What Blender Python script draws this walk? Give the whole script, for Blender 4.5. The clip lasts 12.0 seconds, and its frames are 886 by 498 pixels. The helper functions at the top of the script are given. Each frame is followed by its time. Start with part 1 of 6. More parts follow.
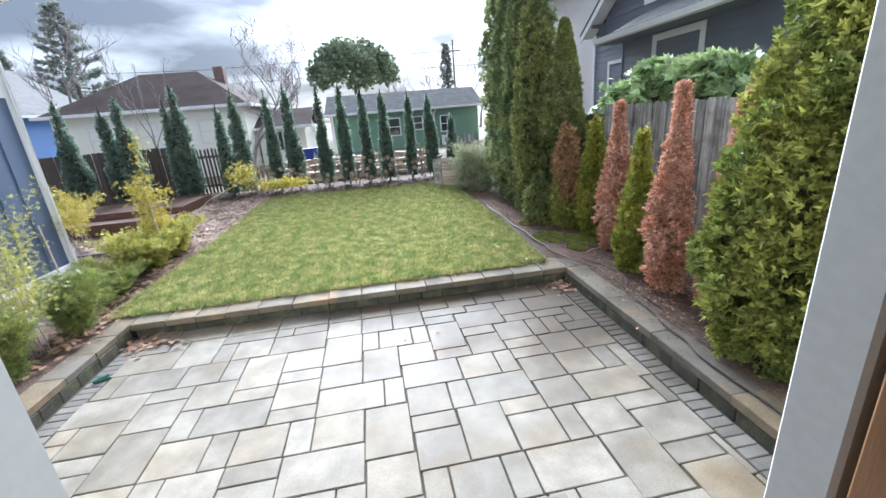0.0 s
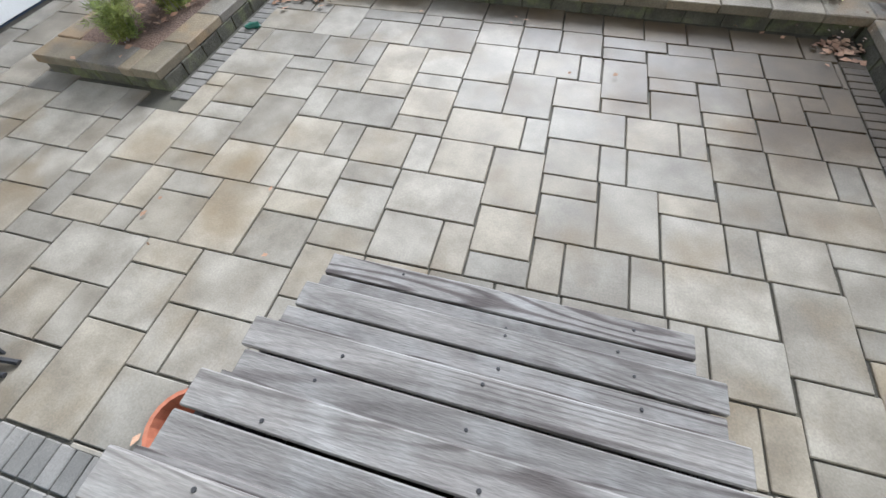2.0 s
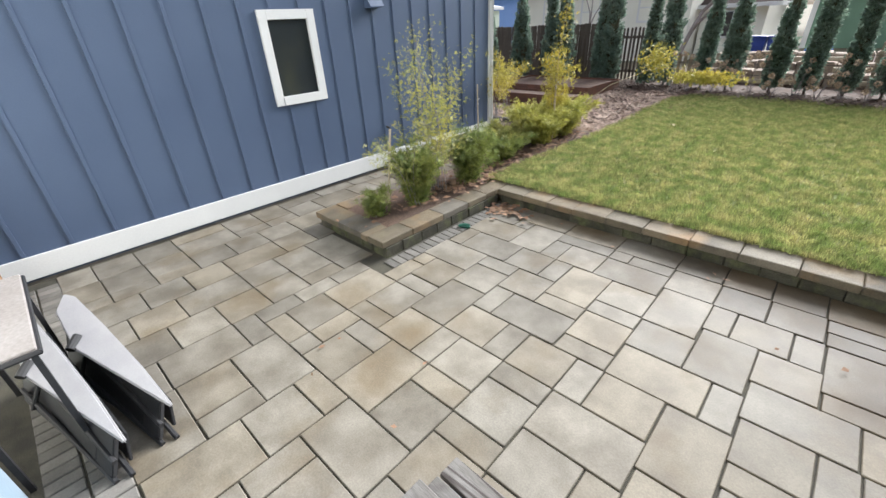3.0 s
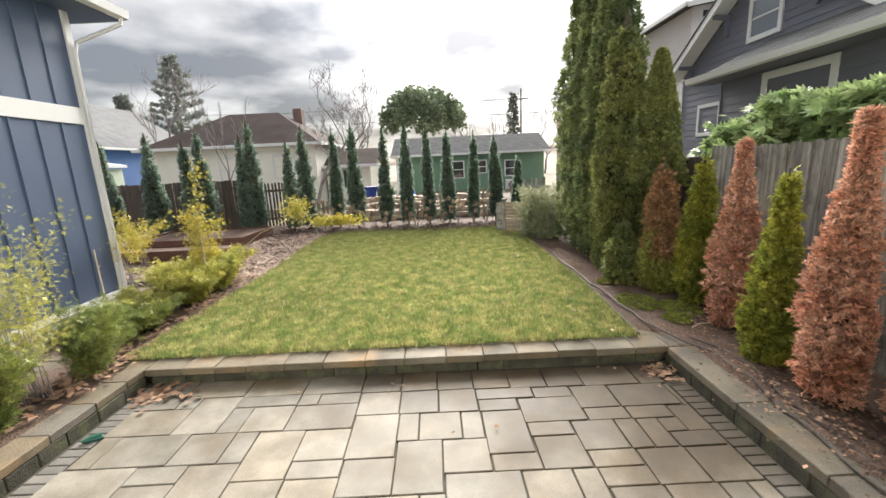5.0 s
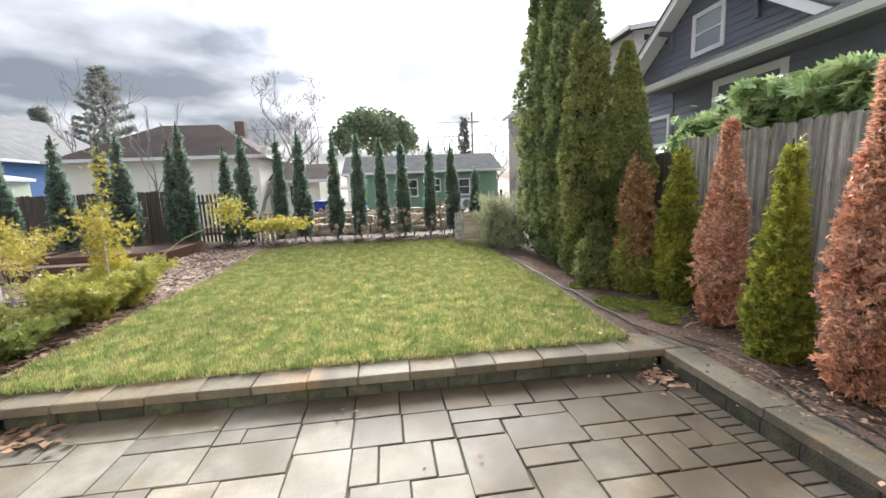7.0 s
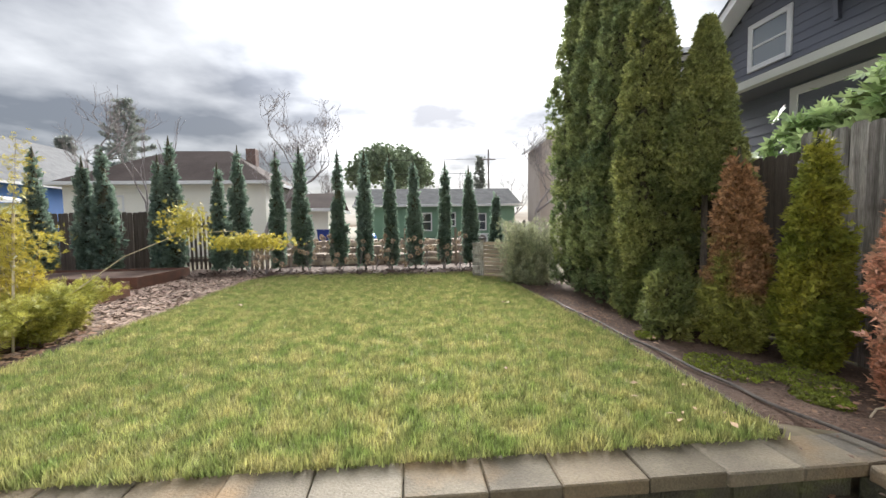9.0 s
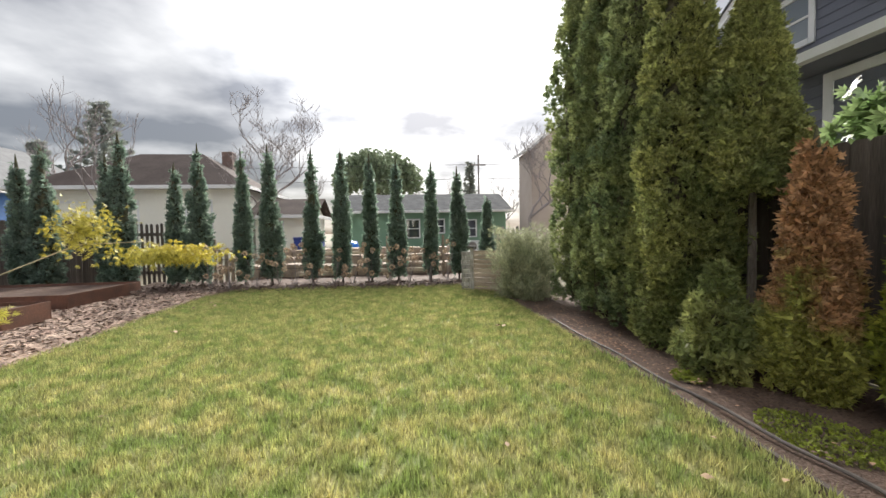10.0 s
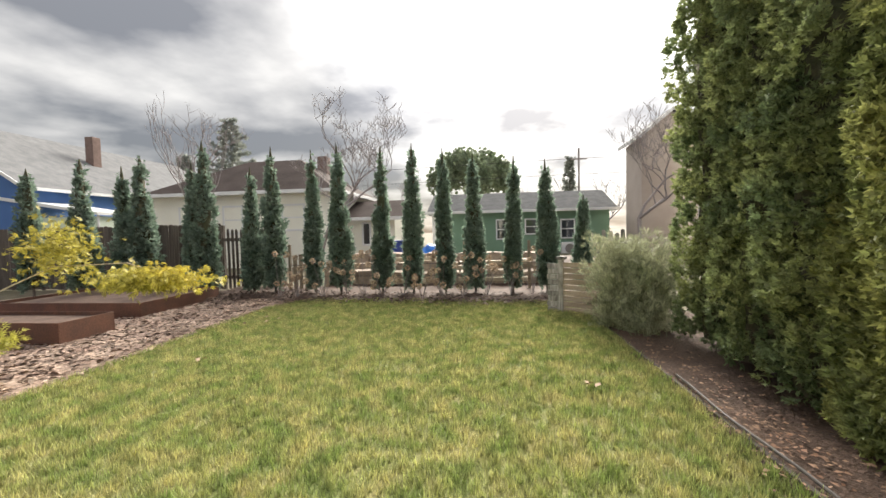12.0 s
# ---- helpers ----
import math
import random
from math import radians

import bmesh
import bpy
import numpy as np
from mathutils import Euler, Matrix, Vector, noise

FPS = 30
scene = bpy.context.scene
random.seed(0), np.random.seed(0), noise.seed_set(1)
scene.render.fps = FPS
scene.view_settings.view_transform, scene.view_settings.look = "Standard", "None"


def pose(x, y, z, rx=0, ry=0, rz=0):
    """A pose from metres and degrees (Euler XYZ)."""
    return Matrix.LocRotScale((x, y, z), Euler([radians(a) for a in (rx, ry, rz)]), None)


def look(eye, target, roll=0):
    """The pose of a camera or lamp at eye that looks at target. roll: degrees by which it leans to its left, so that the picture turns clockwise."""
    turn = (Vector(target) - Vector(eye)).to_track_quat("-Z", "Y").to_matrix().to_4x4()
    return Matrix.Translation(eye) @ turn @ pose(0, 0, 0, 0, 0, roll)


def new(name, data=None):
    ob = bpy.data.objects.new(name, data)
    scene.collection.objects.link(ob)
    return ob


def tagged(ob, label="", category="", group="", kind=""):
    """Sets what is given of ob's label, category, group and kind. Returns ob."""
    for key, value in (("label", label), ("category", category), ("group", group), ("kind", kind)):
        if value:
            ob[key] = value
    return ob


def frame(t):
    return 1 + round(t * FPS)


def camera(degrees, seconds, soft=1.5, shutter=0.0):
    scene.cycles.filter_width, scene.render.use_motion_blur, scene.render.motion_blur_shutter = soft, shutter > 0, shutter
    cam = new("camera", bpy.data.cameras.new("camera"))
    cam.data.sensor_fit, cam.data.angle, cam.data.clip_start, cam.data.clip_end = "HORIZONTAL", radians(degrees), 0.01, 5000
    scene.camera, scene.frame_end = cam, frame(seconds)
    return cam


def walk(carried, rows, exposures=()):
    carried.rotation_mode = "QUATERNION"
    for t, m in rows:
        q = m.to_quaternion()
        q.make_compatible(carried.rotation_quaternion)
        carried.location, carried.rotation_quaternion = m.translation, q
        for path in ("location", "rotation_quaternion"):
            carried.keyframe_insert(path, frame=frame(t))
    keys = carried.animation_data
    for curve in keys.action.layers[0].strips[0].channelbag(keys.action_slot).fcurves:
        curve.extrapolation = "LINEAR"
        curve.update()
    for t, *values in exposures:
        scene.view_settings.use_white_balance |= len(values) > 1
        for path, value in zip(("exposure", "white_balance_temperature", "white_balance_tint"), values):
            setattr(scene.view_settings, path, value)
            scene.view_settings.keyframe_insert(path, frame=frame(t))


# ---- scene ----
cam = camera(94.9, 12.0)
PATH = [
    (0, (0.468, -4.136, 2.484), (0.723, -2.255, 1.854), -4.6),
    (0.5, (0.52, -3.937, 2.345), (0.588, -2.195, 1.366), -4.8),
    (1, (0.56, -3.759, 2.271), (0.541, -2.302, 0.902), -4.5),
    (1.5, (0.537, -3.61, 2.213), (0.459, -2.482, 0.563), -1.8),
    (2, (0.426, -3.414, 2.204), (0.054, -2.363, 0.543), -4.3),
    (2.5, (0.306, -3.418, 2.304), (-0.663, -2.265, 0.988), -5.2),
    (2.7, (0.338, -3.395, 2.314), (-0.87, -2.278, 1.178), -5.6),
    (4.3, (0.394, -3.253, 2.463), (-0.304, -1.431, 2.023), -2.5),
    (4.5, (0.423, -3.225, 2.445), (-0.037, -1.327, 2.013), -2.6),
    (5, (0.5, -3.127, 2.357), (0.499, -1.169, 1.943), -2.7),
    (5.5, (0.508, -2.993, 2.245), (0.764, -1.048, 1.854), -3.0),
    (6, (0.471, -2.83, 2.151), (0.763, -0.884, 1.791), -3.4),
    (6.5, (0.477, -2.618, 2.028), (0.76, -0.672, 1.66), -3.2),
    (7, (0.401, -2.403, 1.888), (0.636, -0.441, 1.58), -2.3),
    (7.2, (0.376, -2.313, 1.868), (0.588, -0.348, 1.573), -1.9),
    (8.8, (0.498, -1.018, 1.562), (0.664, 0.972, 1.435), -1.0),
    (9, (0.517, -0.781, 1.534), (0.697, 1.207, 1.417), -0.9),
    (9.5, (0.661, -0.199, 1.517), (0.898, 1.785, 1.419), -1.0),
    (10, (0.744, 0.355, 1.54), (0.971, 2.341, 1.455), -1.1),
    (10.5, (0.867, 0.849, 1.519), (1.087, 2.834, 1.422), -0.9),
    (11, (1.061, 1.277, 1.494), (1.184, 3.27, 1.388), -0.8),
    (11.5, (1.174, 1.648, 1.56), (1.19, 3.645, 1.451), -0.9),
    (12, (1.219, 1.812, 1.69), (0.972, 3.795, 1.608), -1.3),
]
EXPOSURES = [(0.0, 1.92, 5500, 10), (1.0, 1.66, 5550, 10), (2.7, 1.47, 5850, 10), (4.3, 1.56, 6800, 10), (5.5, 1.86, 6550, 10), (7.2, 1.86, 6250, 10), (8.8, 1.64, 6350, 10), (10.0, 1.62, 6600, 10), (12.0, 1.64, 6950, 10)]
walk(cam, [(t, look(eye, target, roll)) for t, eye, target, roll in PATH], EXPOSURES)

# ---- world and sun ----
SUN_DIR = Vector((0.10, 0.84, 0.48)).normalized()
world = bpy.data.worlds.new("overcast_sky")
scene.world = world
world.use_nodes = True


def sky_nodes(tree):
    """A bright overcast: a Nishita sky behind a layer of grey cloud, brightest round the hidden sun."""
    n, l = tree.nodes, tree.links
    n.clear()
    out, bg = n.new("ShaderNodeOutputWorld"), n.new("ShaderNodeBackground")
    sky = n.new("ShaderNodeTexSky")
    sky.sky_type, sky.sun_disc = "NISHITA", False
    sky.sun_elevation = math.asin(SUN_DIR.z)
    sky.sun_rotation = math.atan2(SUN_DIR.x, SUN_DIR.y)
    co = n.new("ShaderNodeTexCoord")
    sep = n.new("ShaderNodeSeparateXYZ")
    l.new(co.outputs["Generated"], sep.inputs[0])
    up = n.new("ShaderNodeMath"); up.operation = "MAXIMUM"; up.inputs[1].default_value = 0.0
    l.new(sep.outputs[2], up.inputs[0])
    lift = n.new("ShaderNodeMath"); lift.operation = "ADD"; lift.inputs[1].default_value = 0.16
    l.new(up.outputs[0], lift.inputs[0])
    flat = n.new("ShaderNodeVectorMath"); flat.operation = "DIVIDE"
    l.new(co.outputs["Generated"], flat.inputs[0])
    trio = n.new("ShaderNodeCombineXYZ")
    for i in range(3):
        l.new(lift.outputs[0], trio.inputs[i])
    l.new(trio.outputs[0], flat.inputs[1])
    noise_a = n.new("ShaderNodeTexNoise")
    noise_a.inputs["Scale"].default_value, noise_a.inputs["Detail"].default_value = 1.15, 6.0
    noise_a.inputs["Roughness"].default_value = 0.48
    shift = n.new("ShaderNodeVectorMath"); shift.operation = "ADD"; shift.inputs[1].default_value = (3.7, 1.3, 0.0)
    l.new(flat.outputs[0], shift.inputs[0])
    l.new(shift.outputs[0], noise_a.inputs["Vector"])
    ramp = n.new("ShaderNodeValToRGB")
    ramp.color_ramp.elements[0].position, ramp.color_ramp.elements[1].position = 0.38, 0.72
    ramp.color_ramp.elements[0].color = (0.17, 0.178, 0.20, 1)
    ramp.color_ramp.elements[1].color = (1.0, 1.0, 1.0, 1)
    bank = n.new("ShaderNodeMath"); bank.operation = "MULTIPLY_ADD"  # the cloud is thicker towards the west
    bank.inputs[1].default_value = 0.13
    l.new(sep.outputs[0], bank.inputs[0]); l.new(noise_a.outputs["Fac"], bank.inputs[2])
    l.new(bank.outputs[0], ramp.inputs[0])
    dot = n.new("ShaderNodeVectorMath"); dot.operation = "DOT_PRODUCT"; dot.inputs[1].default_value = SUN_DIR
    norm = n.new("ShaderNodeVectorMath"); norm.operation = "NORMALIZE"
    l.new(co.outputs["Generated"], norm.inputs[0])
    l.new(norm.outputs[0], dot.inputs[0])
    glow = n.new("ShaderNodeMapRange")
    glow.interpolation_type = "SMOOTHSTEP"
    glow.inputs[1].default_value, glow.inputs[2].default_value = 0.84, 0.975
    glow.inputs[3].default_value, glow.inputs[4].default_value = 0.60, 1.55
    l.new(dot.outputs["Value"], glow.inputs[0])
    zenith = n.new("ShaderNodeMath"); zenith.operation = "MULTIPLY_ADD"  # an overcast is about three times as bright overhead as at the horizon
    zenith.inputs[1].default_value, zenith.inputs[2].default_value = 1.7, 0.95
    l.new(up.outputs[0], zenith.inputs[0])
    both = n.new("ShaderNodeMath"); both.operation = "MULTIPLY"
    l.new(zenith.outputs[0], both.inputs[0]); l.new(glow.outputs[0], both.inputs[1])
    cloud = n.new("ShaderNodeVectorMath"); cloud.operation = "SCALE"
    l.new(ramp.outputs[0], cloud.inputs[0]); l.new(both.outputs[0], cloud.inputs["Scale"])
    dim = n.new("ShaderNodeVectorMath"); dim.operation = "SCALE"; dim.inputs["Scale"].default_value = 0.1
    l.new(sky.outputs[0], dim.inputs[0])
    mix = n.new("ShaderNodeMixRGB"); mix.inputs[0].default_value = 0.9
    l.new(dim.outputs[0], mix.inputs[1]); l.new(cloud.outputs[0], mix.inputs[2])
    l.new(mix.outputs[0], bg.inputs[0])
    bg.inputs[1].default_value = 0.55
    l.new(bg.outputs[0], out.inputs[0])


sky_nodes(world.node_tree)
sun = new("sun", bpy.data.lights.new("sun", "SUN"))
sun.data.energy, sun.data.angle, sun.data.color = 3.8, radians(38), (1.0, 0.96, 0.9)
sun.rotation_euler = SUN_DIR.to_track_quat("Z", "Y").to_euler()


# ---- materials ----
def material(name, base, rough=0.8, second=None, scale=6.0, fine=60.0, spread=0.25, bump=0.3, bump_dist=0.01, island=0.0, objects=0.0,
             metal=0.0, stretch=(1, 1, 1), spec=0.4, low=0.35, high=0.65, translucent=0.0, stain=None, stain_scale=1.5, stain_low=0.5, stain_high=0.7):
    """A surface with variation at two scales: broad patches towards the second colour and fine grain in value and relief."""
    m = bpy.data.materials.new(name)
    m.use_nodes = True
    n, l = m.node_tree.nodes, m.node_tree.links
    b = n["Principled BSDF"]
    second = second or tuple(c * 0.7 for c in base)
    co = n.new("ShaderNodeTexCoord")
    mp = n.new("ShaderNodeMapping")
    mp.inputs["Scale"].default_value = stretch
    l.new(co.outputs["Object"], mp.inputs[0])
    info = n.new("ShaderNodeObjectInfo")
    if objects:
        off = n.new("ShaderNodeVectorMath"); off.operation = "MULTIPLY_ADD"
        off.inputs[1].default_value = (31.0, 17.0, 23.0)
        l.new(info.outputs["Random"], off.inputs[0])
        l.new(mp.outputs[0], off.inputs[2])
        vec = off.outputs[0]
    else:
        vec = mp.outputs[0]
    big, small = n.new("ShaderNodeTexNoise"), n.new("ShaderNodeTexNoise")
    big.inputs["Scale"].default_value, big.inputs["Detail"].default_value = scale, 5
    small.inputs["Scale"].default_value, small.inputs["Detail"].default_value = fine, 4
    l.new(vec, big.inputs["Vector"]); l.new(vec, small.inputs["Vector"])
    ramp = n.new("ShaderNodeValToRGB")
    e = ramp.color_ramp.elements
    e[0].position, e[1].position = low, high
    e[0].color, e[1].color = (*base, 1), (*second, 1)
    l.new(big.outputs["Fac"], ramp.inputs[0])
    col = ramp.outputs[0]
    if stain:
        sn = n.new("ShaderNodeTexNoise"); sn.inputs["Scale"].default_value, sn.inputs["Detail"].default_value = stain_scale, 6
        geo_pos = n.new("ShaderNodeNewGeometry")
        l.new(geo_pos.outputs["Position"], sn.inputs["Vector"])
        sr = n.new("ShaderNodeValToRGB")
        sr.color_ramp.elements[0].position, sr.color_ramp.elements[1].position = stain_low, stain_high
        l.new(sn.outputs["Fac"], sr.inputs[0])
        mx = n.new("ShaderNodeMixRGB"); mx.inputs[2].default_value = (*stain, 1)
        l.new(sr.outputs[0], mx.inputs[0]); l.new(col, mx.inputs[1])
        col = mx.outputs[0]
    hsv = n.new("ShaderNodeHueSaturation")
    l.new(col, hsv.inputs["Color"])
    val = n.new("ShaderNodeMapRange")
    val.inputs[1].default_value, val.inputs[2].default_value = 0.25, 0.75
    val.inputs[3].default_value, val.inputs[4].default_value = 1 - spread, 1 + spread
    l.new(small.outputs["Fac"], val.inputs[0])
    value = val.outputs[0]
    for amount, socket in ((island, "geo"), (objects, "obj")):
        if not amount:
            continue
        if socket == "geo":
            g = n.new("ShaderNodeNewGeometry"); src = g.outputs["Random Per Island"]
        else:
            src = info.outputs["Random"]
        mr = n.new("ShaderNodeMapRange")
        mr.inputs[3].default_value, mr.inputs[4].default_value = 1 - amount, 1 + amount
        l.new(src, mr.inputs[0])
        mul = n.new("ShaderNodeMath"); mul.operation = "MULTIPLY"
        l.new(value, mul.inputs[0]); l.new(mr.outputs[0], mul.inputs[1])
        value = mul.outputs[0]
    l.new(value, hsv.inputs["Value"])
    l.new(hsv.outputs[0], b.inputs["Base Color"])
    rr = n.new("ShaderNodeMapRange")
    rr.inputs[3].default_value, rr.inputs[4].default_value = max(0.02, rough - 0.12), min(1.0, rough + 0.12)
    l.new(big.outputs["Fac"], rr.inputs[0])
    l.new(rr.outputs[0], b.inputs["Roughness"])
    b.inputs["Metallic"].default_value = metal
    b.inputs["Specular IOR Level"].default_value = spec
    if bump:
        bp = n.new("ShaderNodeBump")
        bp.inputs["Strength"].default_value, bp.inputs["Distance"].default_value = bump, bump_dist
        l.new(small.outputs["Fac"], bp.inputs["Height"])
        l.new(bp.outputs[0], b.inputs["Normal"])
    if translucent:
        tr, add = n.new("ShaderNodeBsdfTranslucent"), n.new("ShaderNodeMixShader")
        add.inputs[0].default_value = translucent
        l.new(hsv.outputs[0], tr.inputs[0])
        l.new(b.outputs[0], add.inputs[1]); l.new(tr.outputs[0], add.inputs[2])
        l.new(add.outputs[0], n["Material Output"].inputs[0])
    return m


def glass(name, tint=(0.02, 0.025, 0.03)):
    m = bpy.data.materials.new(name)
    m.use_nodes = True
    b = m.node_tree.nodes["Principled BSDF"]
    b.inputs["Base Color"].default_value = (*tint, 1)
    b.inputs["Roughness"].default_value = 0.04
    b.inputs["Specular IOR Level"].default_value = 0.9
    return m


M_PAVER = material("paver_stone", (0.140, 0.124, 0.099), 0.64, (0.232, 0.214, 0.180), 3.4, 90, 0.16, 0.25, 0.004, objects=0.17,
                   stain=(0.135, 0.105, 0.065), stain_scale=1.5, stain_low=0.52, stain_high=0.74)


def damp_and_shade(m):
    """Damp stains and corner shade, both put into the colour: darker, browner stone towards the far east."""
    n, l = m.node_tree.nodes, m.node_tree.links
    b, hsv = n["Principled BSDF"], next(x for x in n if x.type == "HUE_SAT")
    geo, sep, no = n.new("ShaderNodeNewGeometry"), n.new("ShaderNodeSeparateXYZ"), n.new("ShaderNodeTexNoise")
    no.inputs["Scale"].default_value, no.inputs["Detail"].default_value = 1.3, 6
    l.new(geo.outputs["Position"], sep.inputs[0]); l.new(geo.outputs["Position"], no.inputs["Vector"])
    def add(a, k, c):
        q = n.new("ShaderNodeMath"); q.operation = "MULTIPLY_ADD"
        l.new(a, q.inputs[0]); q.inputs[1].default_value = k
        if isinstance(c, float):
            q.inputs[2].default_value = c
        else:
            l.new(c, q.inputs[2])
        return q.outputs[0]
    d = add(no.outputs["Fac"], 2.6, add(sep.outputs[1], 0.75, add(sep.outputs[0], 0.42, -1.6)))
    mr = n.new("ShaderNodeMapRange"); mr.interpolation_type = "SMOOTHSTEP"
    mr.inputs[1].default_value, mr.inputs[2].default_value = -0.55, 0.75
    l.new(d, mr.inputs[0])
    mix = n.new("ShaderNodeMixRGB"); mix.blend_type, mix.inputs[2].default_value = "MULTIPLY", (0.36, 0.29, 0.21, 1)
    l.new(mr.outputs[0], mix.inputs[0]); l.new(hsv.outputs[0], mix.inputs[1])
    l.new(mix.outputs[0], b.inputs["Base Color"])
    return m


damp_and_shade(M_PAVER)
M_JOINT = material("joint_sand", (0.04, 0.037, 0.03), 0.95, (0.07, 0.065, 0.048), 5, 120, 0.3, 0.6)
M_EDGE = material("edge_brick", (0.115, 0.108, 0.097), 0.75, (0.165, 0.155, 0.14), 5, 90, 0.15, 0.4, 0.006, objects=0.18)
damp_and_shade(M_EDGE)
M_CAP = material("cap_stone", (0.175, 0.153, 0.115), 0.75, (0.112, 0.098, 0.076), 3, 70, 0.2, 0.6, 0.012, objects=0.2,
                 stain=(0.21, 0.145, 0.08), stain_scale=2.2, stain_low=0.55, stain_high=0.75)


def stone_hues(m, hues):
    """Quarried stones of several hues: each stone takes one of them."""
    n, l = m.node_tree.nodes, m.node_tree.links
    hsv, info = next(x for x in n if x.type == "HUE_SAT"), next(x for x in n if x.type == "OBJECT_INFO")
    ramp, mix = n.new("ShaderNodeValToRGB"), n.new("ShaderNodeMixRGB")
    ramp.color_ramp.interpolation = "CONSTANT"
    while len(ramp.color_ramp.elements) < len(hues):
        ramp.color_ramp.elements.new(0.5)
    for i, c in enumerate(hues):
        ramp.color_ramp.elements[i].position = i / len(hues)
        ramp.color_ramp.elements[i].color = (*c, 1)
    twist = n.new("ShaderNodeMath"); twist.operation = "FRACT"
    times = n.new("ShaderNodeMath"); times.operation = "MULTIPLY"; times.inputs[1].default_value = 7.31
    l.new(info.outputs["Random"], times.inputs[0]); l.new(times.outputs[0], twist.inputs[0]); l.new(twist.outputs[0], ramp.inputs[0])
    mix.blend_type, mix.inputs[0].default_value = "MULTIPLY", 0.6
    l.new(hsv.inputs["Color"].links[0].from_socket, mix.inputs[1]); l.new(ramp.outputs[0], mix.inputs[2])
    l.new(mix.outputs[0], hsv.inputs["Color"])


stone_hues(M_CAP, ((1.0, 1.0, 1.0), (0.78, 0.82, 0.95), (1.12, 0.95, 0.72), (0.62, 0.60, 0.60), (1.05, 1.02, 0.98), (0.80, 0.74, 0.62), (1.0, 0.86, 0.68)))
stone_hues(M_PAVER, ((1.0, 1.0, 1.0), (0.95, 0.96, 0.97), (1.05, 1.0, 0.91), (0.88, 0.88, 0.88), (1.05, 1.04, 1.02), (1.02, 0.95, 0.83)))
# base kept very dark: wet stone plus the shade under the caps
M_SHADED_WALLSTONE = material("wall_stone", (0.042, 0.040, 0.029), 0.85, (0.075, 0.071, 0.053), 6, 60, 0.25, 0.8, 0.015, objects=0.15,
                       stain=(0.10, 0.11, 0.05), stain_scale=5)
M_SOIL = material("soil", (0.085, 0.056, 0.042), 0.95, (0.15, 0.098, 0.073), 2.5, 45, 0.4, 0.9, 0.03)
M_MOSS = material("moss", (0.27, 0.33, 0.035), 0.95, (0.14, 0.15, 0.04), 8, 90, 0.3, 0.8, 0.02)
M_EARTH = material("far_ground", (0.13, 0.12, 0.07), 0.95, (0.17, 0.14, 0.10), 0.4, 8, 0.3, 0.5, 0.03)
M_TURF = material("turf", (0.155, 0.19, 0.06), 0.95, (0.29, 0.27, 0.115), 4.4, 60, 0.35, 0.8, 0.02, low=0.38, high=0.62)
M_GRASS = material("grass_blade", (0.225, 0.292, 0.088), 0.7, (0.485, 0.45, 0.195), 4.4, 14, 0.45, 0, island=0.5, low=0.38, high=0.66, translucent=0.3)
M_CHIP = material("wood_chip", (0.42, 0.315, 0.25), 0.9, (0.25, 0.17, 0.135), 3, 40, 0.25, 0.4, island=0.6)
# base darkened to carry the shade and damp of the back bed
M_BARK = material("bark_mulch", (0.075, 0.048, 0.037), 0.95, (0.125, 0.082, 0.063), 3, 40, 0.3, 0.5, island=0.4)
M_DRYLEAF = material("dead_leaf", (0.23, 0.125, 0.078), 0.8, (0.31, 0.20, 0.13), 4, 60, 0.2, 0.2, island=0.35)
M_PALELEAF = material("pale_leaf", (0.30, 0.20, 0.12), 0.8, (0.42, 0.31, 0.21), 4, 60, 0.2, 0.2, island=0.3)
